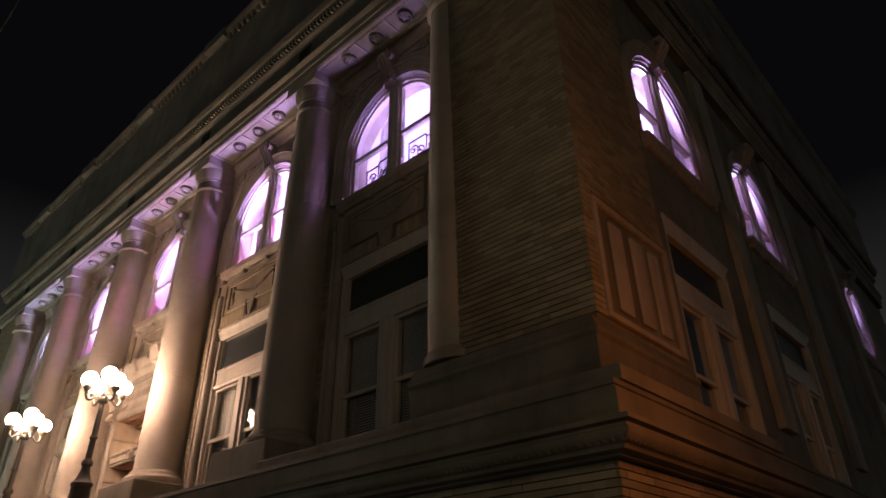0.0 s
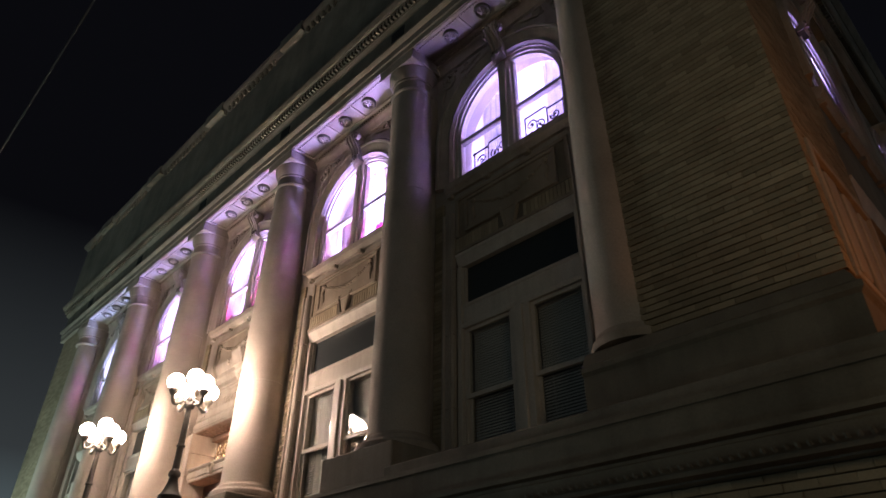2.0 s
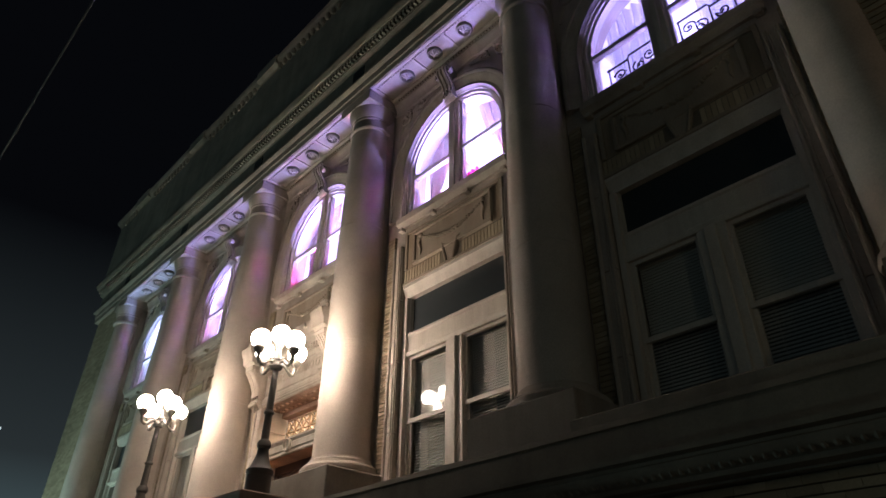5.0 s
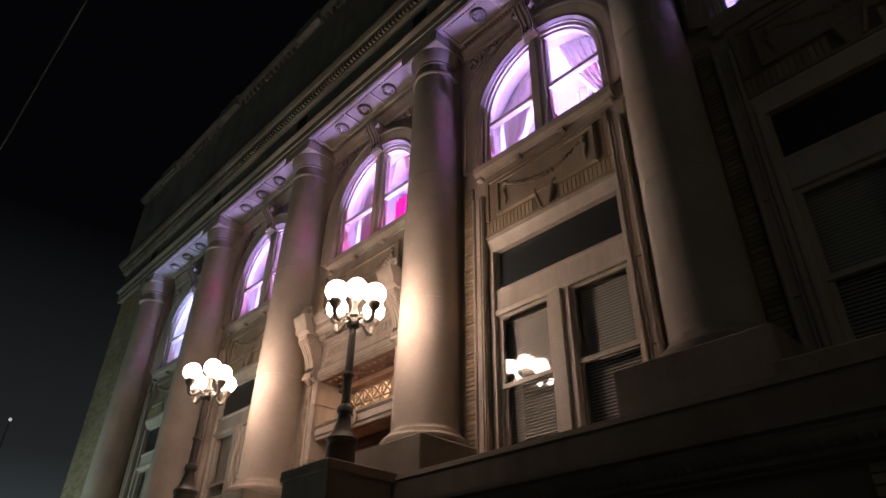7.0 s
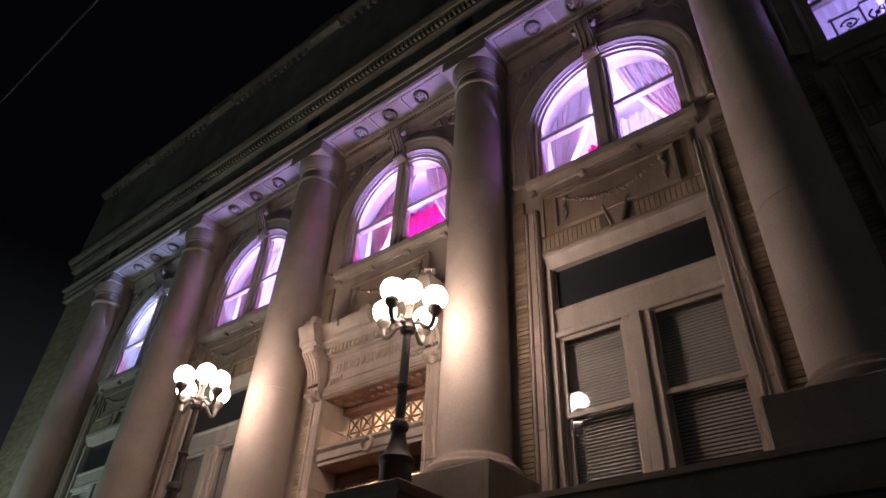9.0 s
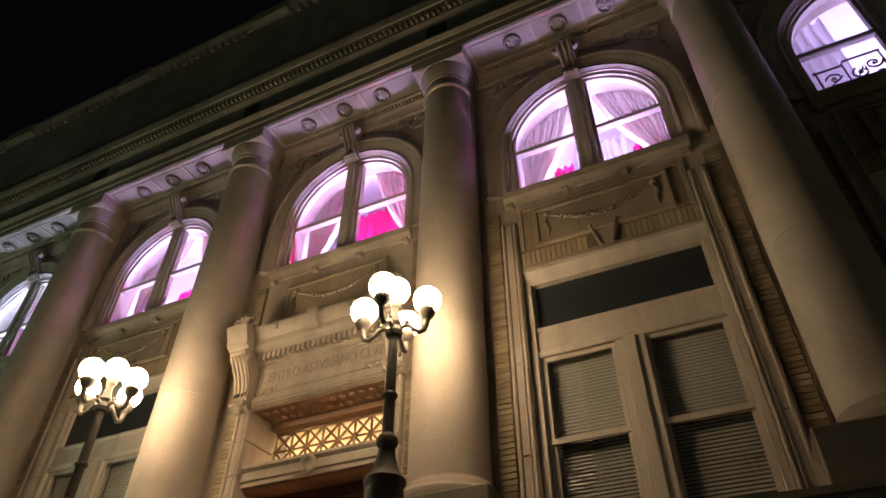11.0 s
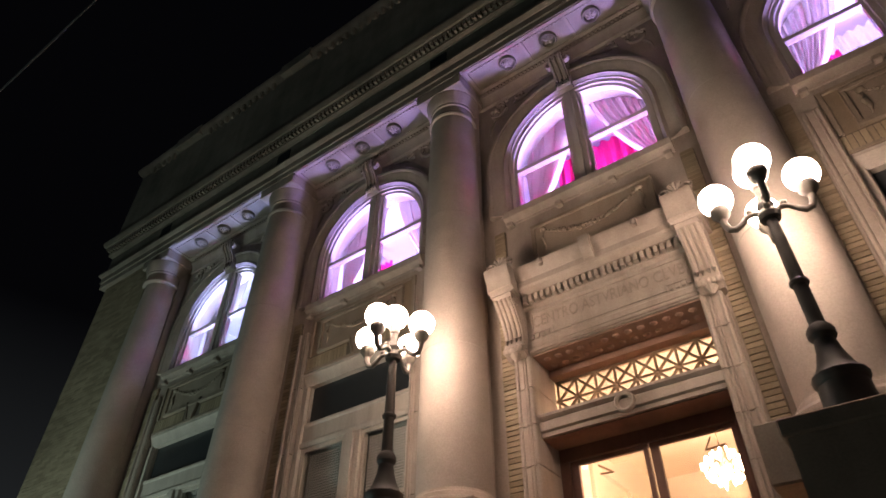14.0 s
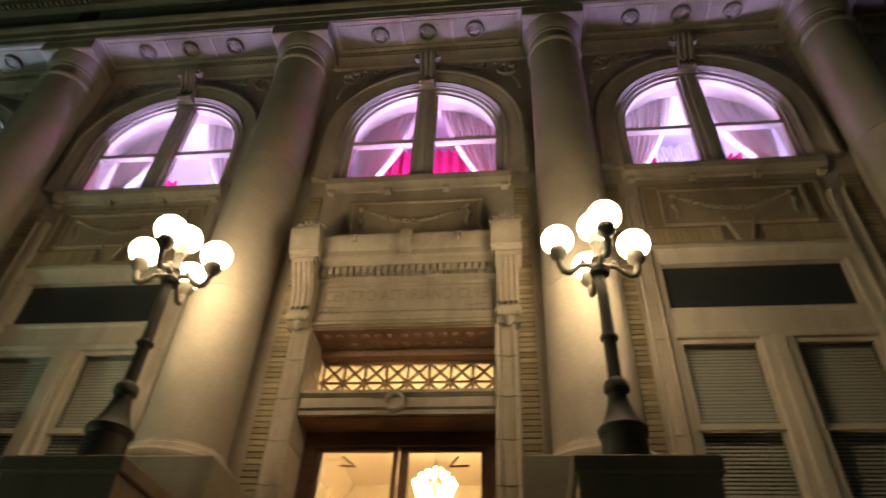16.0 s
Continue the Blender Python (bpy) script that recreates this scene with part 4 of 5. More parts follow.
for x0, x1, z0, z1 in ((-1.2, 1.2, 7.72, 7.76), (-1.2, -1.16, 7.32, 7.72), (1.16, 1.2, 7.32, 7.72), (-0.86, 0.86, 7.28, 7.32), (-1.2, -0.86, 7.36, 7.40), (0.86, 1.2, 7.36, 7.40), (-0.88, -0.84, 7.28, 7.40), (0.84, 0.88, 7.28, 7.40)):
    g.box(XC + x0, XC + x1, DY - 0.005, DY + 0.03, z0, z1)
part("frieze_frame", g, STONE, d)
g = Geo()
for s in (-1, 1):
    for i in range(4):
        x = XC + s * (0.93 + 0.085 * i)
        g.box(x - 0.03, x + 0.03, DY - 0.02, DY + 0.03, 7.27, 7.34, 0.006)
part("guttae", g, STONE, d)
# carved inscription: raised letters, the shade of the cuts put into their colour
curve = bpy.data.curves.new("inscription", "FONT")
curve.body = "CENTRO ASTVRIANO CLVB"
curve.size, curve.extrude, curve.align_x, curve.align_y = 0.27, 0.008, "CENTER", "CENTER"
curve.space_character = 1.0
ins = new("inscription", curve)
ins.parent = d
ins.matrix_basis = pose(XC, DY + 0.018, 7.555, 90, 0, 0) @ Matrix.Diagonal((0.70, 1.0, 1.0, 1.0))
curve.materials.append(LETTER_SHADE)
ins["label"] = "carved capital letters"
# dentils and cornice of the door
part("dentil_bed", Geo().run([(BACK_Y, 7.80), (DY, 7.80), (DY - 0.05, 7.83), (DY - 0.05, 7.98), (BACK_Y, 7.98)], XC - 1.28, XC + 1.28), STONE, d)
dd = Geo().box(-0.032, 0.032, DY - 0.15, DY - 0.05, 7.85, 7.975, 0.006).mesh("dentil", STONE)
for i in range(25):
    ob = part("dentil", dd, None, d)
    ob.location.x = XC - 1.19 + i * 2.38 / 24
part("cornice", Geo().run([(BACK_Y, 7.98), (DY - 0.16, 7.98), (DY - 0.18, 8.0), (DY - 0.26, 8.02), (DY - 0.28, 8.05), (DY - 0.28, 8.15), (DY - 0.31, 8.18), (DY - 0.35, 8.25), (DY - 0.38, 8.33), (DY - 0.38, 8.37), (BACK_Y, 8.42)], XC - 1.33, XC + 1.33), STONE, d)
for x in (-0.75, 0.0, 0.75):
    part("cornice_spout", Geo().box(XC + x - 0.04, XC + x + 0.04, DY - 0.42, DY - 0.30, 8.24, 8.37, 0.02) if x else Geo().run([(DY - 0.28, 8.06), (DY - 0.33, 8.06), (DY - 0.42, 8.18), (DY - 0.46, 8.32), (DY - 0.44, 8.41), (DY - 0.28, 8.41)], XC - 0.08, XC + 0.08), STONE, d)
for s in (-1, 1):
    c = XC + s * 1.43
    con = part("console", Geo().run([(BACK_Y - 0.5, 7.0), (DY - 0.06, 7.0), (DY - 0.14, 7.06), (DY - 0.17, 7.16), (DY - 0.13, 7.25), (DY - 0.14, 7.4), (DY - 0.20, 7.56), (DY - 0.30, 7.72), (DY - 0.40, 7.84), (DY - 0.42, 7.94), (DY - 0.38, 7.98), (BACK_Y - 0.5, 7.98)], c - 0.155, c + 0.155), STONE, d)
    g = Geo()
    for x in (-0.11, -0.04, 0.04, 0.11):
        g.tube([(c + x, DY - 0.155, 7.1), (c + x, DY - 0.14, 7.28), (c + x, DY - 0.155, 7.42), (c + x, DY - 0.22, 7.58), (c + x, DY - 0.32, 7.74), (c + x, DY - 0.42, 7.86)], 0.03, 7)
    part("flutes", g, STONE, con)
    g = Geo()
    for i in range(5):
        g.ball((c - 0.12 + 0.06 * i, DY - 0.17, 7.09), 0.05, 8, 6, 1.1)
    g.tube([(c, DY - 0.1, 7.03), (c, DY - 0.11, 6.93)], [0.09, 0.02], 8)
    part("leaf", g, STONE, con)
    # rolled scrolls on both cheeks of the console
    g = Geo()
    for q in (-1, 1):
        for yy, zz, rr in ((DY - 0.27, 7.85, 0.105), (DY - 0.10, 7.12, 0.075)):
            pts = []
            for i in range(22):
                w = i / 21
                ang = q * 0.4 + 2.6 * PI * w
                pts.append((c + q * 0.158, yy + rr * (1 - 0.8 * w) * math.cos(ang), zz + rr * (1 - 0.8 * w) * math.sin(ang)))
            g.tube(pts, 0.020, 6)
    part("scroll", g, STONE, con)
    part("cornice_break", Geo().run([(BACK_Y - 0.5, 7.98), (DY - 0.40, 7.98), (DY - 0.42, 8.01), (DY - 0.48, 8.03), (DY - 0.49, 8.15), (DY - 0.53, 8.22), (DY - 0.57, 8.33), (DY - 0.57, 8.38), (BACK_Y - 0.5, 8.43)], c - 0.21, c + 0.21), STONE, d)
    ac = Geo().box(c - 0.17, c + 0.17, DY - 0.46, DY - 0.1, 8.38, 8.46, 0.015)
    for i in range(7):
        a = radians(18 + 24 * i)
        rr = 0.15 + 0.05 * math.sin(a)
        ac.tube([(c + 0.05 * math.cos(a), DY - 0.36, 8.46), (c + 0.6 * rr * math.cos(a), DY - 0.40, 8.46 + 0.65 * rr * math.sin(a)), (c + rr * math.cos(a), DY - 0.43, 8.46 + rr * math.sin(a))], [0.035, 0.042, 0.022], 7)
    for q in (-1, 1):
        ac.tube(spiral(c + q * 0.15, 8.53, 0.08, 1.2, -PI / 2, DY - 0.42, q), 0.025, 6)
    ac.tube([(c, DY - 0.30, 8.46), (c, DY - 0.30, 8.56), (c, DY - 0.34, 8.66)], [0.13, 0.08, 0.03], 10)
    part("finial", ac, STONE, d)

# transom bar, lattice and doors
part("transom_bar", Geo().run([(BACK_Y + 0.1, 5.78), (7.42, 5.78), (7.42, 5.84), (7.38, 5.86), (7.38, 5.98), (7.42, 6.01), (7.36, 6.05), (7.36, 6.09), (BACK_Y + 0.1, 6.11)], XC - 1.24, XC + 1.24), STONE, d)
part("roundel", Geo().ring(XC, 5.93, [(0.14, 7.39), (0.14, 7.34), (0.12, 7.32), (0.09, 7.34), (0.085, 7.37), (0.085, 7.39)], 0, 2 * PI, 24), STONE, d)
part("soffit_plate", Geo().box(XC - 1.235, XC + 1.235, 7.36, BACK_Y + 0.1, 7.0, 7.026), SOFFIT_STONE, d, "red-brown soffit plate")
part("soffit_plate", Geo().box(XC - 1.235, XC + 1.235, 7.46, 7.875, 5.762, 5.778), SOFFIT_STONE, d, "red-brown soffit plate")
g = Geo()
for i in range(13):
    for y in (7.52, 7.74):
        g.ball((XC - 1.08 + 0.18 * i, y, 7.0), 0.055, 10, 6, 0.7)
part("soffit_bosses", g, SOFFIT_STONE, d)
part("reveal_head", Geo().box(XC - 1.24, XC + 1.24, 7.86, BACK_Y + 0.1, 6.89, 7.0), SOFFIT_STONE, d)

lt = thing("transom_lattice", "bronze star lattice over the entrance doors lit from behind", "lattice")
LY, LZ0, LZ1 = 8.05, 6.10, 6.90
NZ = 6.57
mods, mw = 8, 2.42 / 8
g = Geo().box(XC - 1.24, XC + 1.24, LY - 0.02, LY + 0.02, LZ1 - 0.05, LZ1)
g.box(XC - 1.24, XC + 1.24, LY - 0.015, LY + 0.015, NZ - 0.014, NZ + 0.014)
part("rail", g, BRONZE, lt)
for i in range(mods + 1):
    x = XC - 1.21 + mw * i

    for tx, tz in ((x, LZ1 - 0.03), (x - mw, LZ1 - 0.03), (x + mw, LZ1 - 0.03), (x, LZ0 + 0.02), (x - mw, NZ - 0.3), (x + mw, NZ - 0.3)):
        if XC - 1.25 < tx < XC + 1.25:
            part("bar", Geo().tube([(x, LY, NZ), (tx, LY, tz)], 0.022, 6), BRONZE, lt)
    part("boss", Geo().ball((x, LY, NZ), 0.045, 8, 6), BRONZE, lt)
lp = part("pane", Geo().box(XC - 1.24, XC + 1.24, LY + 0.03, LY + 0.036, LZ0, LZ1), GLASS, lt, smooth=False)
lp.visible_shadow = False

door = thing("door_1", "pair of glazed red-brown wooden entrance doors", "door", kind="structure")
part("frame_head", Geo().box(XC - 1.24, XC + 1.24, 7.88, 8.06, 5.58, 5.80, 0.01), WOOD, door)
for s in (-1, 1):
    a, b = sorted((XC + s * 1.24, XC + s * 1.10))
    part("frame_post", Geo().box(a, b, 7.88, 8.06, LOBBY, 5.58, 0.008), WOOD, door)
    lo, hi = sorted((XC + s * 0.015, XC + s * 1.10))
    leaf = part("leaf", Geo().box(lo, lo + 0.11, 7.93, 7.99, LOBBY, 5.58).box(hi - 0.06, hi, 7.93, 7.99, LOBBY, 5.58).box(lo + 0.11, hi - 0.06, 7.93, 7.99, LOBBY, LOBBY + 0.4).box(lo + 0.11, hi - 0.06, 7.93, 7.99, 5.53, 5.58), WOOD, door)
    pn = part("pane", Geo().box(lo + 0.11, hi - 0.06, 7.957, 7.963, LOBBY + 0.4, 5.53), GLASS, leaf, smooth=False)
    pn.visible_shadow = False
    part("closer", Geo().tube([(XC + s * 0.75, 8.02, 5.5), (XC + s * 0.62, 8.2, 5.44), (XC + s * 0.85, 8.32, 5.5)], 0.014, 6), BRONZE, leaf)

# lobby with its chandelier
lb = thing("lobby", "cream plastered lobby lit by a chandelier", "room", kind="structure")
LX, LYE, LTOP = 3.4, 17.5, 8.75
part("floor", Geo().box(XC - LX, XC + LX, 8.06, LYE, LOBBY - 0.2, LOBBY), WOOD, lb)
part("ceiling", Geo().box(XC - LX, XC + LX, 8.06, LYE, LTOP, LTOP + 0.2), PLASTER, lb)
part("back_wall", Geo().box(XC - LX, XC + LX, LYE, LYE + 0.2, LOBBY, LTOP), PLASTER, lb)
for s in (-1, 1):
    a, b = sorted((XC + s * LX, XC + s * (LX + 0.2)))
    part("side_wall", Geo().box(a, b, 8.06, LYE, LOBBY, LTOP), PLASTER, lb)
    a, b = sorted((XC + s * (LX - 0.35), XC + s * LX))
    part("crown", Geo().run_y([(XC + s * LX, 8.1), (XC + s * (LX - 0.08), 8.15), (XC + s * (LX - 0.14), 8.4), (XC + s * (LX - 0.3), 8.6), (XC + s * (LX - 0.34), LTOP), (XC + s * LX, LTOP)], 8.06, LYE), PLASTER, lb)
    for yy in (9.8, 12.0, 14.2, 16.4):
        a, b = sorted((XC + s * LX, XC + s * (LX - 0.12)))
        part("pilaster", Geo().box(a, b, yy - 0.25, yy + 0.25, LOBBY, 8.15, 0.01), PLASTER, lb)
for yy in (10.9, 14.9):
    part("beam", Geo().box(XC - LX, XC + LX, yy - 0.2, yy + 0.2, LTOP - 0.3, LTOP, 0.01), PLASTER, lb)

CX, CY, CZ = XC - 0.2, 12.9, 6.95
ch = thing("chandelier", "crystal chandelier glowing warm white on a chain", "chandelier", place=(CX, CY, CZ))
part("chain", Geo().tube([(0, 0, 0.42), (0, 0, LTOP - CZ)], 0.012, 6), BRONZE, ch)
part("body", Geo().lathe([(0.02, 0.42), (0.05, 0.3), (0.03, 0.2), (0.10, 0.05), (0.12, -0.05), (0.05, -0.2), (0.001, -0.24)], 12), BRONZE, ch)
crys = Geo().lathe([(0.001, 0.05), (0.022, 0.0), (0.001, -0.07)], 6).mesh("crystal", CRYSTAL, smooth=False)
for r, z, n in ((0.42, 0.06, 16), (0.36, -0.1, 14), (0.26, -0.2, 10), (0.14, -0.28, 6), (0.3, 0.2, 12), (0.18, 0.3, 8)):
    for i in range(n):
        a = 2 * PI * (i + random.random() * 0.4) / n
        ob = part("crystal", crys, None, ch)
        ob.location = (r * math.cos(a), r * math.sin(a), z + random.uniform(-0.03, 0.03))
for i in range(8):
    a = 2 * PI * i / 8
    part("bulb", Geo().ball((0.34 * math.cos(a), 0.34 * math.sin(a), 0.14), 0.045, 10, 8, 1.5), CRYSTAL, ch)
    part("arm", Geo().tube([(0.08 * math.cos(a), 0.08 * math.sin(a), 0.0), (0.22 * math.cos(a), 0.22 * math.sin(a), -0.08), (0.34 * math.cos(a), 0.34 * math.sin(a), 0.06)], 0.012, 6), BRONZE, ch)
light("chandelier_light", "POINT", (CX, CY, CZ - 0.42), HALL_POWER, (1.0, 0.69, 0.44), size=0.12)
# added fill without a fixture, brightens the lobby beside the chandelier
light("lobby_light", "AREA", (XC, 9.4, 8.6), HALL_POWER * 0.5, (1.0, 0.69, 0.44), (XC, 9.4, 2.6), size=0.8)

# landing, cheek walls beside the steps
part_l = thing("landing", "plain stone landing and steps up to the entrance", "steps", kind="structure")
part("slab", Geo().box(XC - STAIR_W, XC + STAIR_W, 6.2, 8.06, GROUND, LOBBY), STONE_DARK, part_l)
for i in range(12):
    part("step", Geo().box(XC - STAIR_W, XC + STAIR_W, 6.2 - 0.3 * (i + 1), 6.2 - 0.3 * i, GROUND, LOBBY - 0.183 * (i + 1), 0.01), STONE_DARK, part_l)
LAMPS = [(-15.045, 5.53), (-19.72, 5.47)]
for lx, ly in LAMPS:
    cw = thing("cheek_wall", "brown stone cheek wall beside the entrance steps", "cheek wall", "cheek walls", "structure")
    part("block", Geo().box(lx - 0.46, lx + 0.56, 4.98, 6.6, GROUND, 4.06), CHEEK, cw)
    part("cap", Geo().box(lx - 0.5, lx + 0.6, 4.94, 6.14, 4.06, 4.2, 0.015), CHEEK, cw)

# ---- five-globe lamp posts ----


def lamp_post(lx, ly, turn):
    lp_ = thing("street_lamp", "black cast iron lamp post with five lit white globes", "street lamp", "entrance lamps", place=(lx, ly, 4.2))
    part("base", Geo().lathe([(0.001, 0), (0.235, 0), (0.235, 0.05), (0.205, 0.08), (0.195, 0.38), (0.215, 0.41), (0.22, 0.46), (0.18, 0.50), (0.145, 0.56), (0.10, 0.70), (0.085, 0.80), (0.05, 0.80)], 12), IRON, lp_)
    part("collar", Geo().lathe([(0.05, 0.78), (0.095, 0.81), (0.115, 0.84), (0.115, 0.89), (0.095, 0.93), (0.075, 0.95), (0.05, 0.95)], 20), IRON, lp_)
    part("post", Geo().lathe([(0.066, 0.93), (0.062, 1.4), (0.056, 1.9), (0.05, 2.2), (0.04, 2.22)], 16), IRON, lp_)
    part("post_ring", Geo().lathe([(0.06, 1.37), (0.082, 1.385), (0.088, 1.405), (0.082, 1.425), (0.06, 1.44)], 16), IRON, lp_)
    part("hub", Geo().lathe([(0.05, 2.16), (0.095, 2.18), (0.11, 2.23), (0.09, 2.28), (0.065, 2.31), (0.085, 2.36), (0.06, 2.42), (0.045, 2.5), (0.045, 2.58), (0.06, 2.6), (0.05, 2.62)], 18), IRON, lp_)
    part("fitter", Geo().lathe([(0.04, 2.58), (0.07, 2.64), (0.082, 2.69), (0.078, 2.73), (0.03, 2.73)], 18), LAMP_METAL, lp_)
    part("globe", Geo().ball((0, 0, 2.85), 0.17, 28, 18), GLOBE, lp_, "glowing white glass globe")
    for i in range(4):
        a = radians(turn) + i * PI / 2
        ca, sa = math.cos(a), math.sin(a)
        R = 0.41
        pts = []
        for r, z in ((0.06, 2.26), (0.12, 2.30), (0.19, 2.29), (0.26, 2.22), (0.32, 2.18), (0.375, 2.20), (0.405, 2.27), (0.41, 2.36)):
            pts.append((r * ca, r * sa, z))
        arm = part("arm", Geo().tube(pts, [0.035, 0.03, 0.028, 0.03, 0.034, 0.036, 0.036, 0.04], 10), LAMP_METAL, lp_)
        part("scroll", Geo().ball((0.16 * ca, 0.16 * sa, 2.34), 0.035, 8, 6), LAMP_METAL, arm)
        part("fitter", Geo().lathe([(0.03, 2.32), (0.06, 2.36), (0.095, 2.41), (0.10, 2.46), (0.09, 2.49), (0.03, 2.49)], 18, (R * ca, R * sa, 0)), LAMP_METAL, arm)
        part("globe", Geo().ball((R * ca, R * sa, 2.62), 0.17, 28, 18), GLOBE, lp_, "glowing white glass globe")


for lx, ly in LAMPS:
    lamp_post(lx, ly, 8)

# ---- overhead cables ----
for y, z in ((0.58, 8.0), (-0.25, 8.6)):
    pts = [(-90 + 8 * i, y, z + 0.0016 * (-90 + 8 * i + 30) ** 2 * 0.12) for i in range(14)]
    tagged(part("overhead_cable", Geo().tube(pts, 0.010, 6), WIRE), "thin overhead cable against the night sky", "cable", "overhead cables", "structure")

# ---- flank relief panel next to the corner ----
fp = thing("flank_panel", "framed stone relief panel on the flank near the corner", "relief panel", kind="structure")
xo = EAST - 0.03
g = Geo()
for y0, y1, z0, z1 in ((6.9, 9.1, 6.95, 7.05), (6.9, 9.1, 5.24, 5.33), (6.9, 7.0, 5.33, 6.95), (9.0, 9.1, 5.33, 6.95)):
    g.box(xo, xo + 0.07, y0, y1, z0, z1, 0.01)
part("panel_frame", g, STONE, fp)
for y0, y1 in ((7.3, 7.65), (7.9, 8.25), (8.45, 8.75)):
    part("relief_strip", Geo().box(xo, xo + 0.05, y0, y1, 5.45, 6.8, 0.015), STONE, fp)
for y in (13.15, 18.1, 23.05):
    tagged(part("wall_pilaster", Geo().box(xo - 0.02, xo + 0.14, y - 0.35, y + 0.35, 4.95, SOFFIT, 0.01), STONE), "flat stone pilaster on the flank wall", "pilaster", "flank pilasters", "structure")
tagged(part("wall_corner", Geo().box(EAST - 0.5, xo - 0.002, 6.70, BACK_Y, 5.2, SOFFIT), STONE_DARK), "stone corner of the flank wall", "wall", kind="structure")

# ---- brickwork ----
PITCH, BLEN = 0.087, 0.29
long_me = Geo().box(-BLEN / 2 + 0.0015, BLEN / 2 - 0.0015, -0.035, 0.03, 0.007, PITCH - 0.007, 0.003).mesh("brick", BRICK)


def brick_face(parent, xa, xb, y, z0, z1, part_from, part_to, joined_name):
    """Courses of long bricks; those between the two heights are single parts, the rest one joined mesh."""
    g = Geo()
    z, row = z0, 0
    while z < z1 - PITCH * 0.5:
        x = xa - (BLEN / 2 if row % 2 else 0)
        while x < xb - 0.02:
            a, b = max(x, xa), min(x + BLEN, xb)
            if b - a > 0.05:
                jy = random.uniform(-0.0025, 0.0025)
                whole = b - a > BLEN - 0.01
                if part_from <= z < part_to and whole:
                    ob = part("brick", long_me, None, parent)
                    ob.location = ((a + b) / 2, y + jy, z)
                else:
                    g.box(a + 0.0015, b - 0.0015, y - 0.035 + jy, y + 0.03, z + 0.007, z + PITCH - 0.007)
            x += BLEN
        z += PITCH
        row += 1
    st = part(joined_name, g, BRICK_ISLE, parent, smooth=False)
    st["kind"] = "stuff"


be = bpy.data.objects["wall_wing_east"]
brick_face(be, COLUMNS[5] + 0.24, EAST, 6.68, 5.23, SOFFIT, 5.2, 14, "brick_courses")
brick_face(bpy.data.objects["wall_wing_west"], WEST, COLUMNS[0] - 0.24, 6.68, 5.23, SOFFIT, 0, 0, "brick_courses")
bb = bpy.data.objects["base_course_east"]
brick_face(bb, -9.0, EAST + 0.18, 6.24, 1.4, 3.41, 2.4, 3.4, "brick_courses")
# flank brick above the plinth and below the base course, at the corner
g = Geo()
z, row = 5.23, 0
while z < SOFFIT - 0.05:
    y = 6.66 - (BLEN / 2 if row % 2 else 0)
    while y < 9.0:
        a, b = max(y, 6.66), min(y + BLEN, 6.92 if 5.1 < z < 7.1 else 9.1)
        if b - a > 0.05:
            g.box(EAST - 0.04, EAST + random.uniform(-0.004, 0.004), a + 0.004, b - 0.004, z + 0.007, z + PITCH - 0.007)
        y += BLEN
    z += PITCH
    row += 1
z, row = 1.4, 0
while z < 3.36:
    y = 6.21 - (BLEN / 2 if row % 2 else 0)
    while y < 14:
        a, b = max(y, 6.21), min(y + BLEN, 14)
        if b - a > 0.05:
            g.box(FX - 0.24, FX - 0.195 + random.uniform(-0.004, 0.004), a + 0.004, b - 0.004, z + 0.007, z + PITCH - 0.007)
        y += BLEN
    z += PITCH
    row += 1
st = part("brick_courses", g, BRICK_ISLE, bpy.data.objects["wall_east"], smooth=False)
st["kind"] = "stuff"

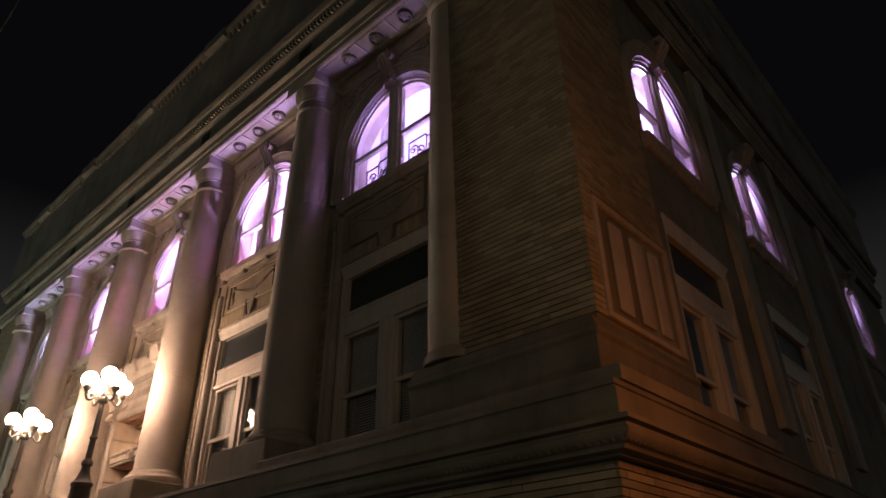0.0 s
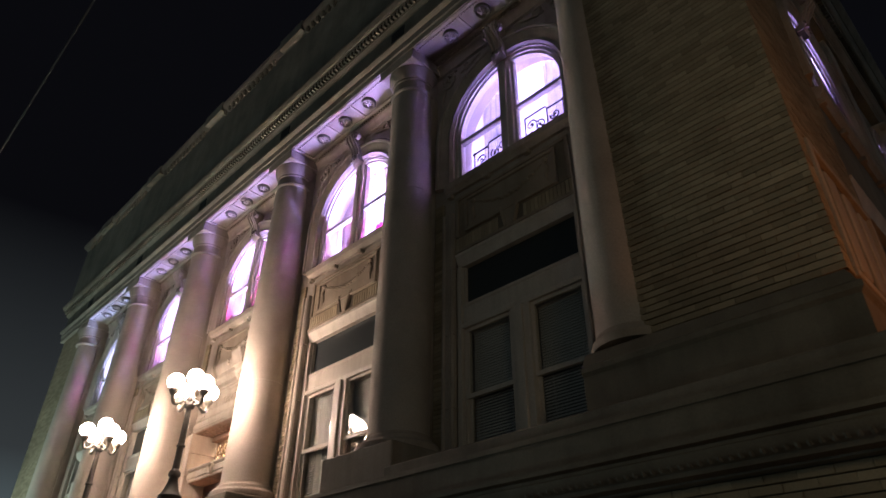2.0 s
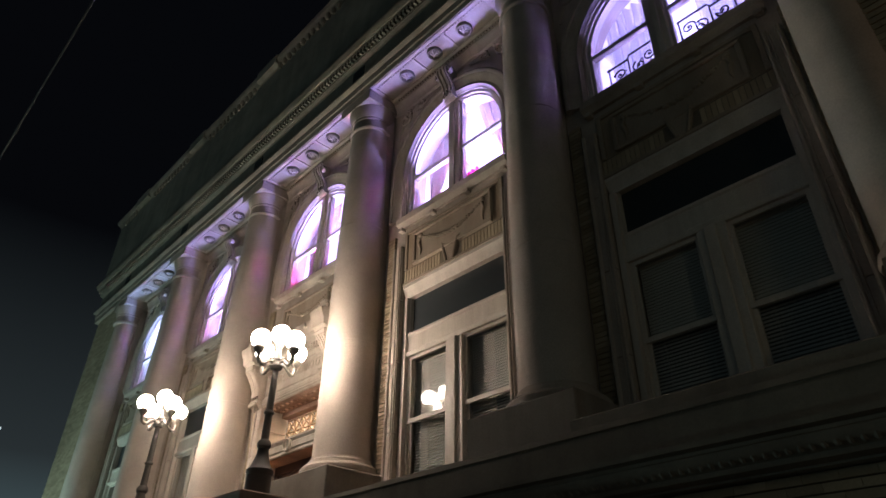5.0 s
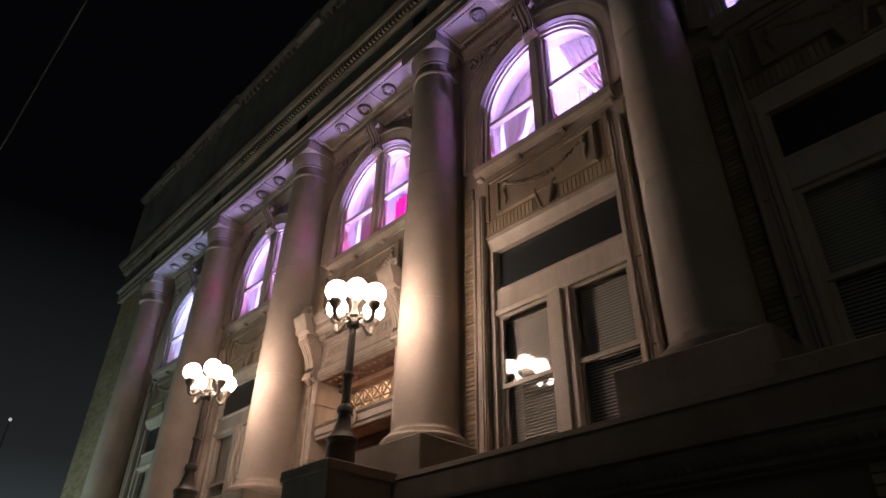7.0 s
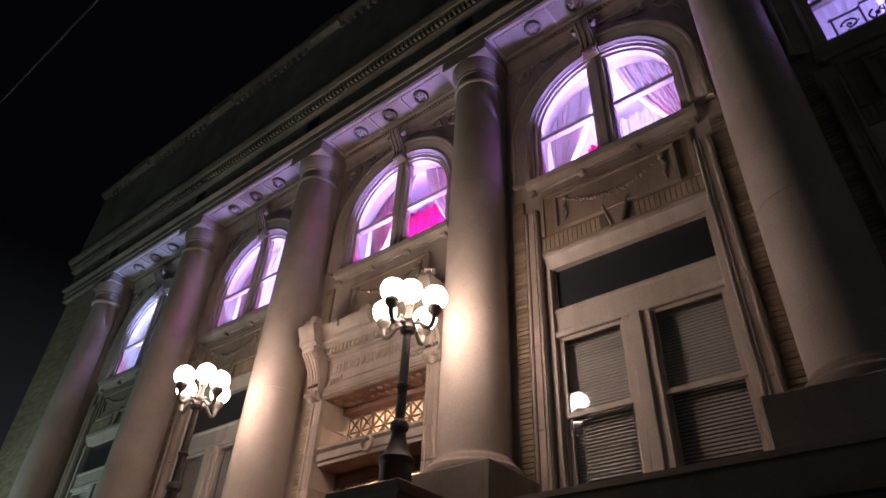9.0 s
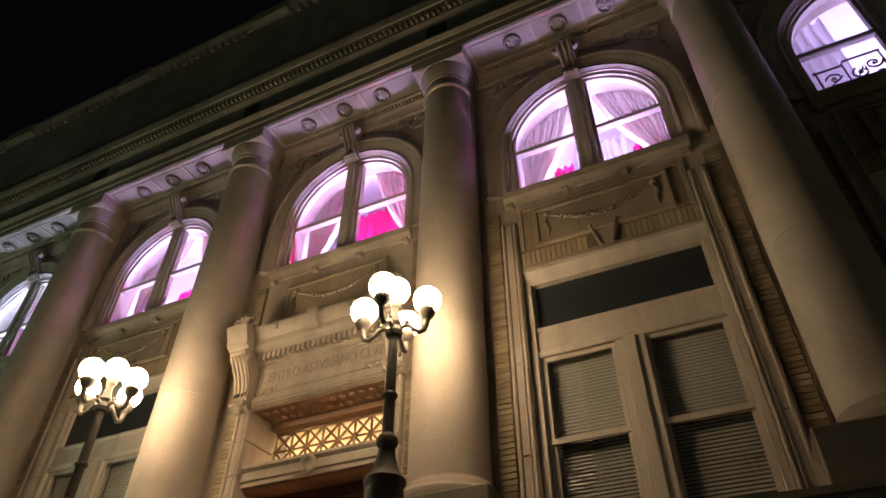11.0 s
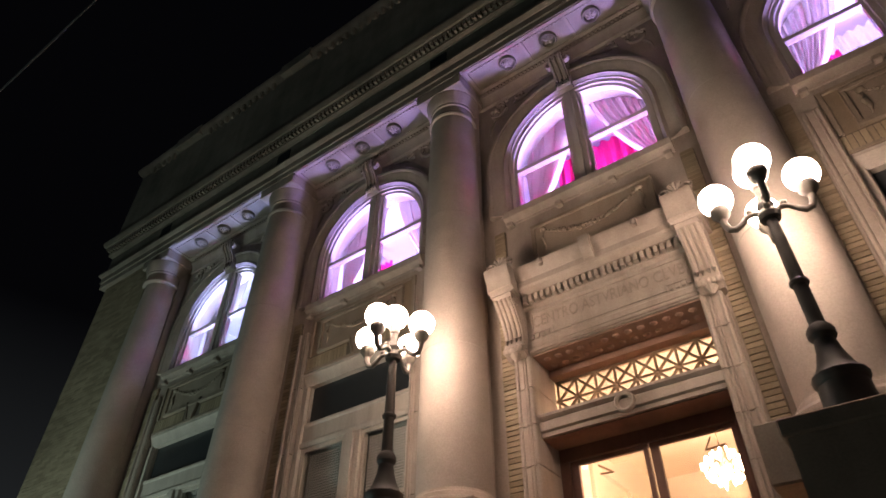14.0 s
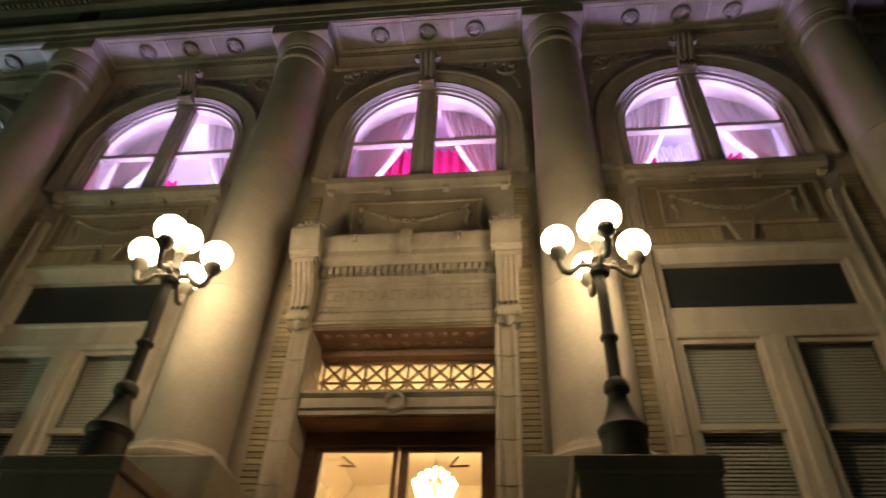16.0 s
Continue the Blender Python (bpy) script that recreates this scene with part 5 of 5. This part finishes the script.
# brick strips beside the columns
P2 = 0.078
strip_me = Geo().box(-0.105, 0.105, -0.04, 0.05, 0.005, P2 - 0.005, 0.005).mesh("brick", BRICK)
for k, cx in enumerate(BAYS):
    for s in (-1, 1):
        lo, hi = (1.56, 1.78) if k == 2 else (1.63, 1.86)
        st_ = thing("brick_strip", "narrow strip of buff brick beside a column", "brick strip", "brick strips", "structure")
        a, b = sorted((cx + s * lo, cx + s * hi))
        part("mortar_bed", Geo().box(a, b, WALL_Y - 0.012, WALL_Y + 0.01, 4.17, 9.66), MORTAR, st_)
        g = Geo()
        z = 4.2
        near = k in (2, 3)
        while z < 9.6:
            if near and z < 8.2:
                ob = part("brick", strip_me, None, st_)
                ob.location = ((a + b) / 2, WALL_Y - 0.012 + random.uniform(-0.004, 0.004), z)
            else:
                g.box(a + 0.01, b - 0.01, WALL_Y - 0.052, WALL_Y, z + 0.005, z + P2 - 0.005)
            z += P2
        if g.v:
            q_ = part("brick_courses", g, BRICK_ISLE, st_, smooth=False)
            q_["kind"] = "stuff"

# lit flag mast far down the street
RED_CLOTH = surface("red_flag_cloth", (0.42, 0.05, 0.06), rough=0.85, vary=0.15, bump=0.1, streak=False)
WHITE_CLOTH = surface("white_flag_cloth", (0.75, 0.73, 0.72), rough=0.85, vary=0.1, bump=0.1, streak=False)
mast = thing("flag_mast", "distant thin mast with a limp striped flag and a light", "mast", place=(-67.5, 10.4, GROUND))
part("pole", Geo().tube([(0, 0, 0), (0, 0, 17.3)], [0.16, 0.07], 8), SLAT, mast)
part("beacon", Geo().ball((0, 0, 17.55), 0.13, 10, 8), BEACON, mast, "small white light")
flag = part("flag", Geo().tube([(0, -0.06, 14.4), (0, -0.06, 10.6)], 0.03, 6), WHITE_CLOTH, mast, "limp red and white striped flag")
for i in range(7):
    v = []
    for j in range(9):
        t = j / 8
        for u in (i, i + 1):
            q = u / 7
            v.append((0.25 * math.sin(q * 9 + t * 2), -0.06 - 1.5 * q * (1 - 0.45 * t), 14.3 - 3.4 * t - 1.1 * q * (1 - t * 0.5)))
    part("stripe", Geo().add(v, [(2 * j, 2 * j + 1, 2 * j + 3, 2 * j + 2) for j in range(8)]), RED_CLOTH if i % 2 == 0 else WHITE_CLOTH, flag)
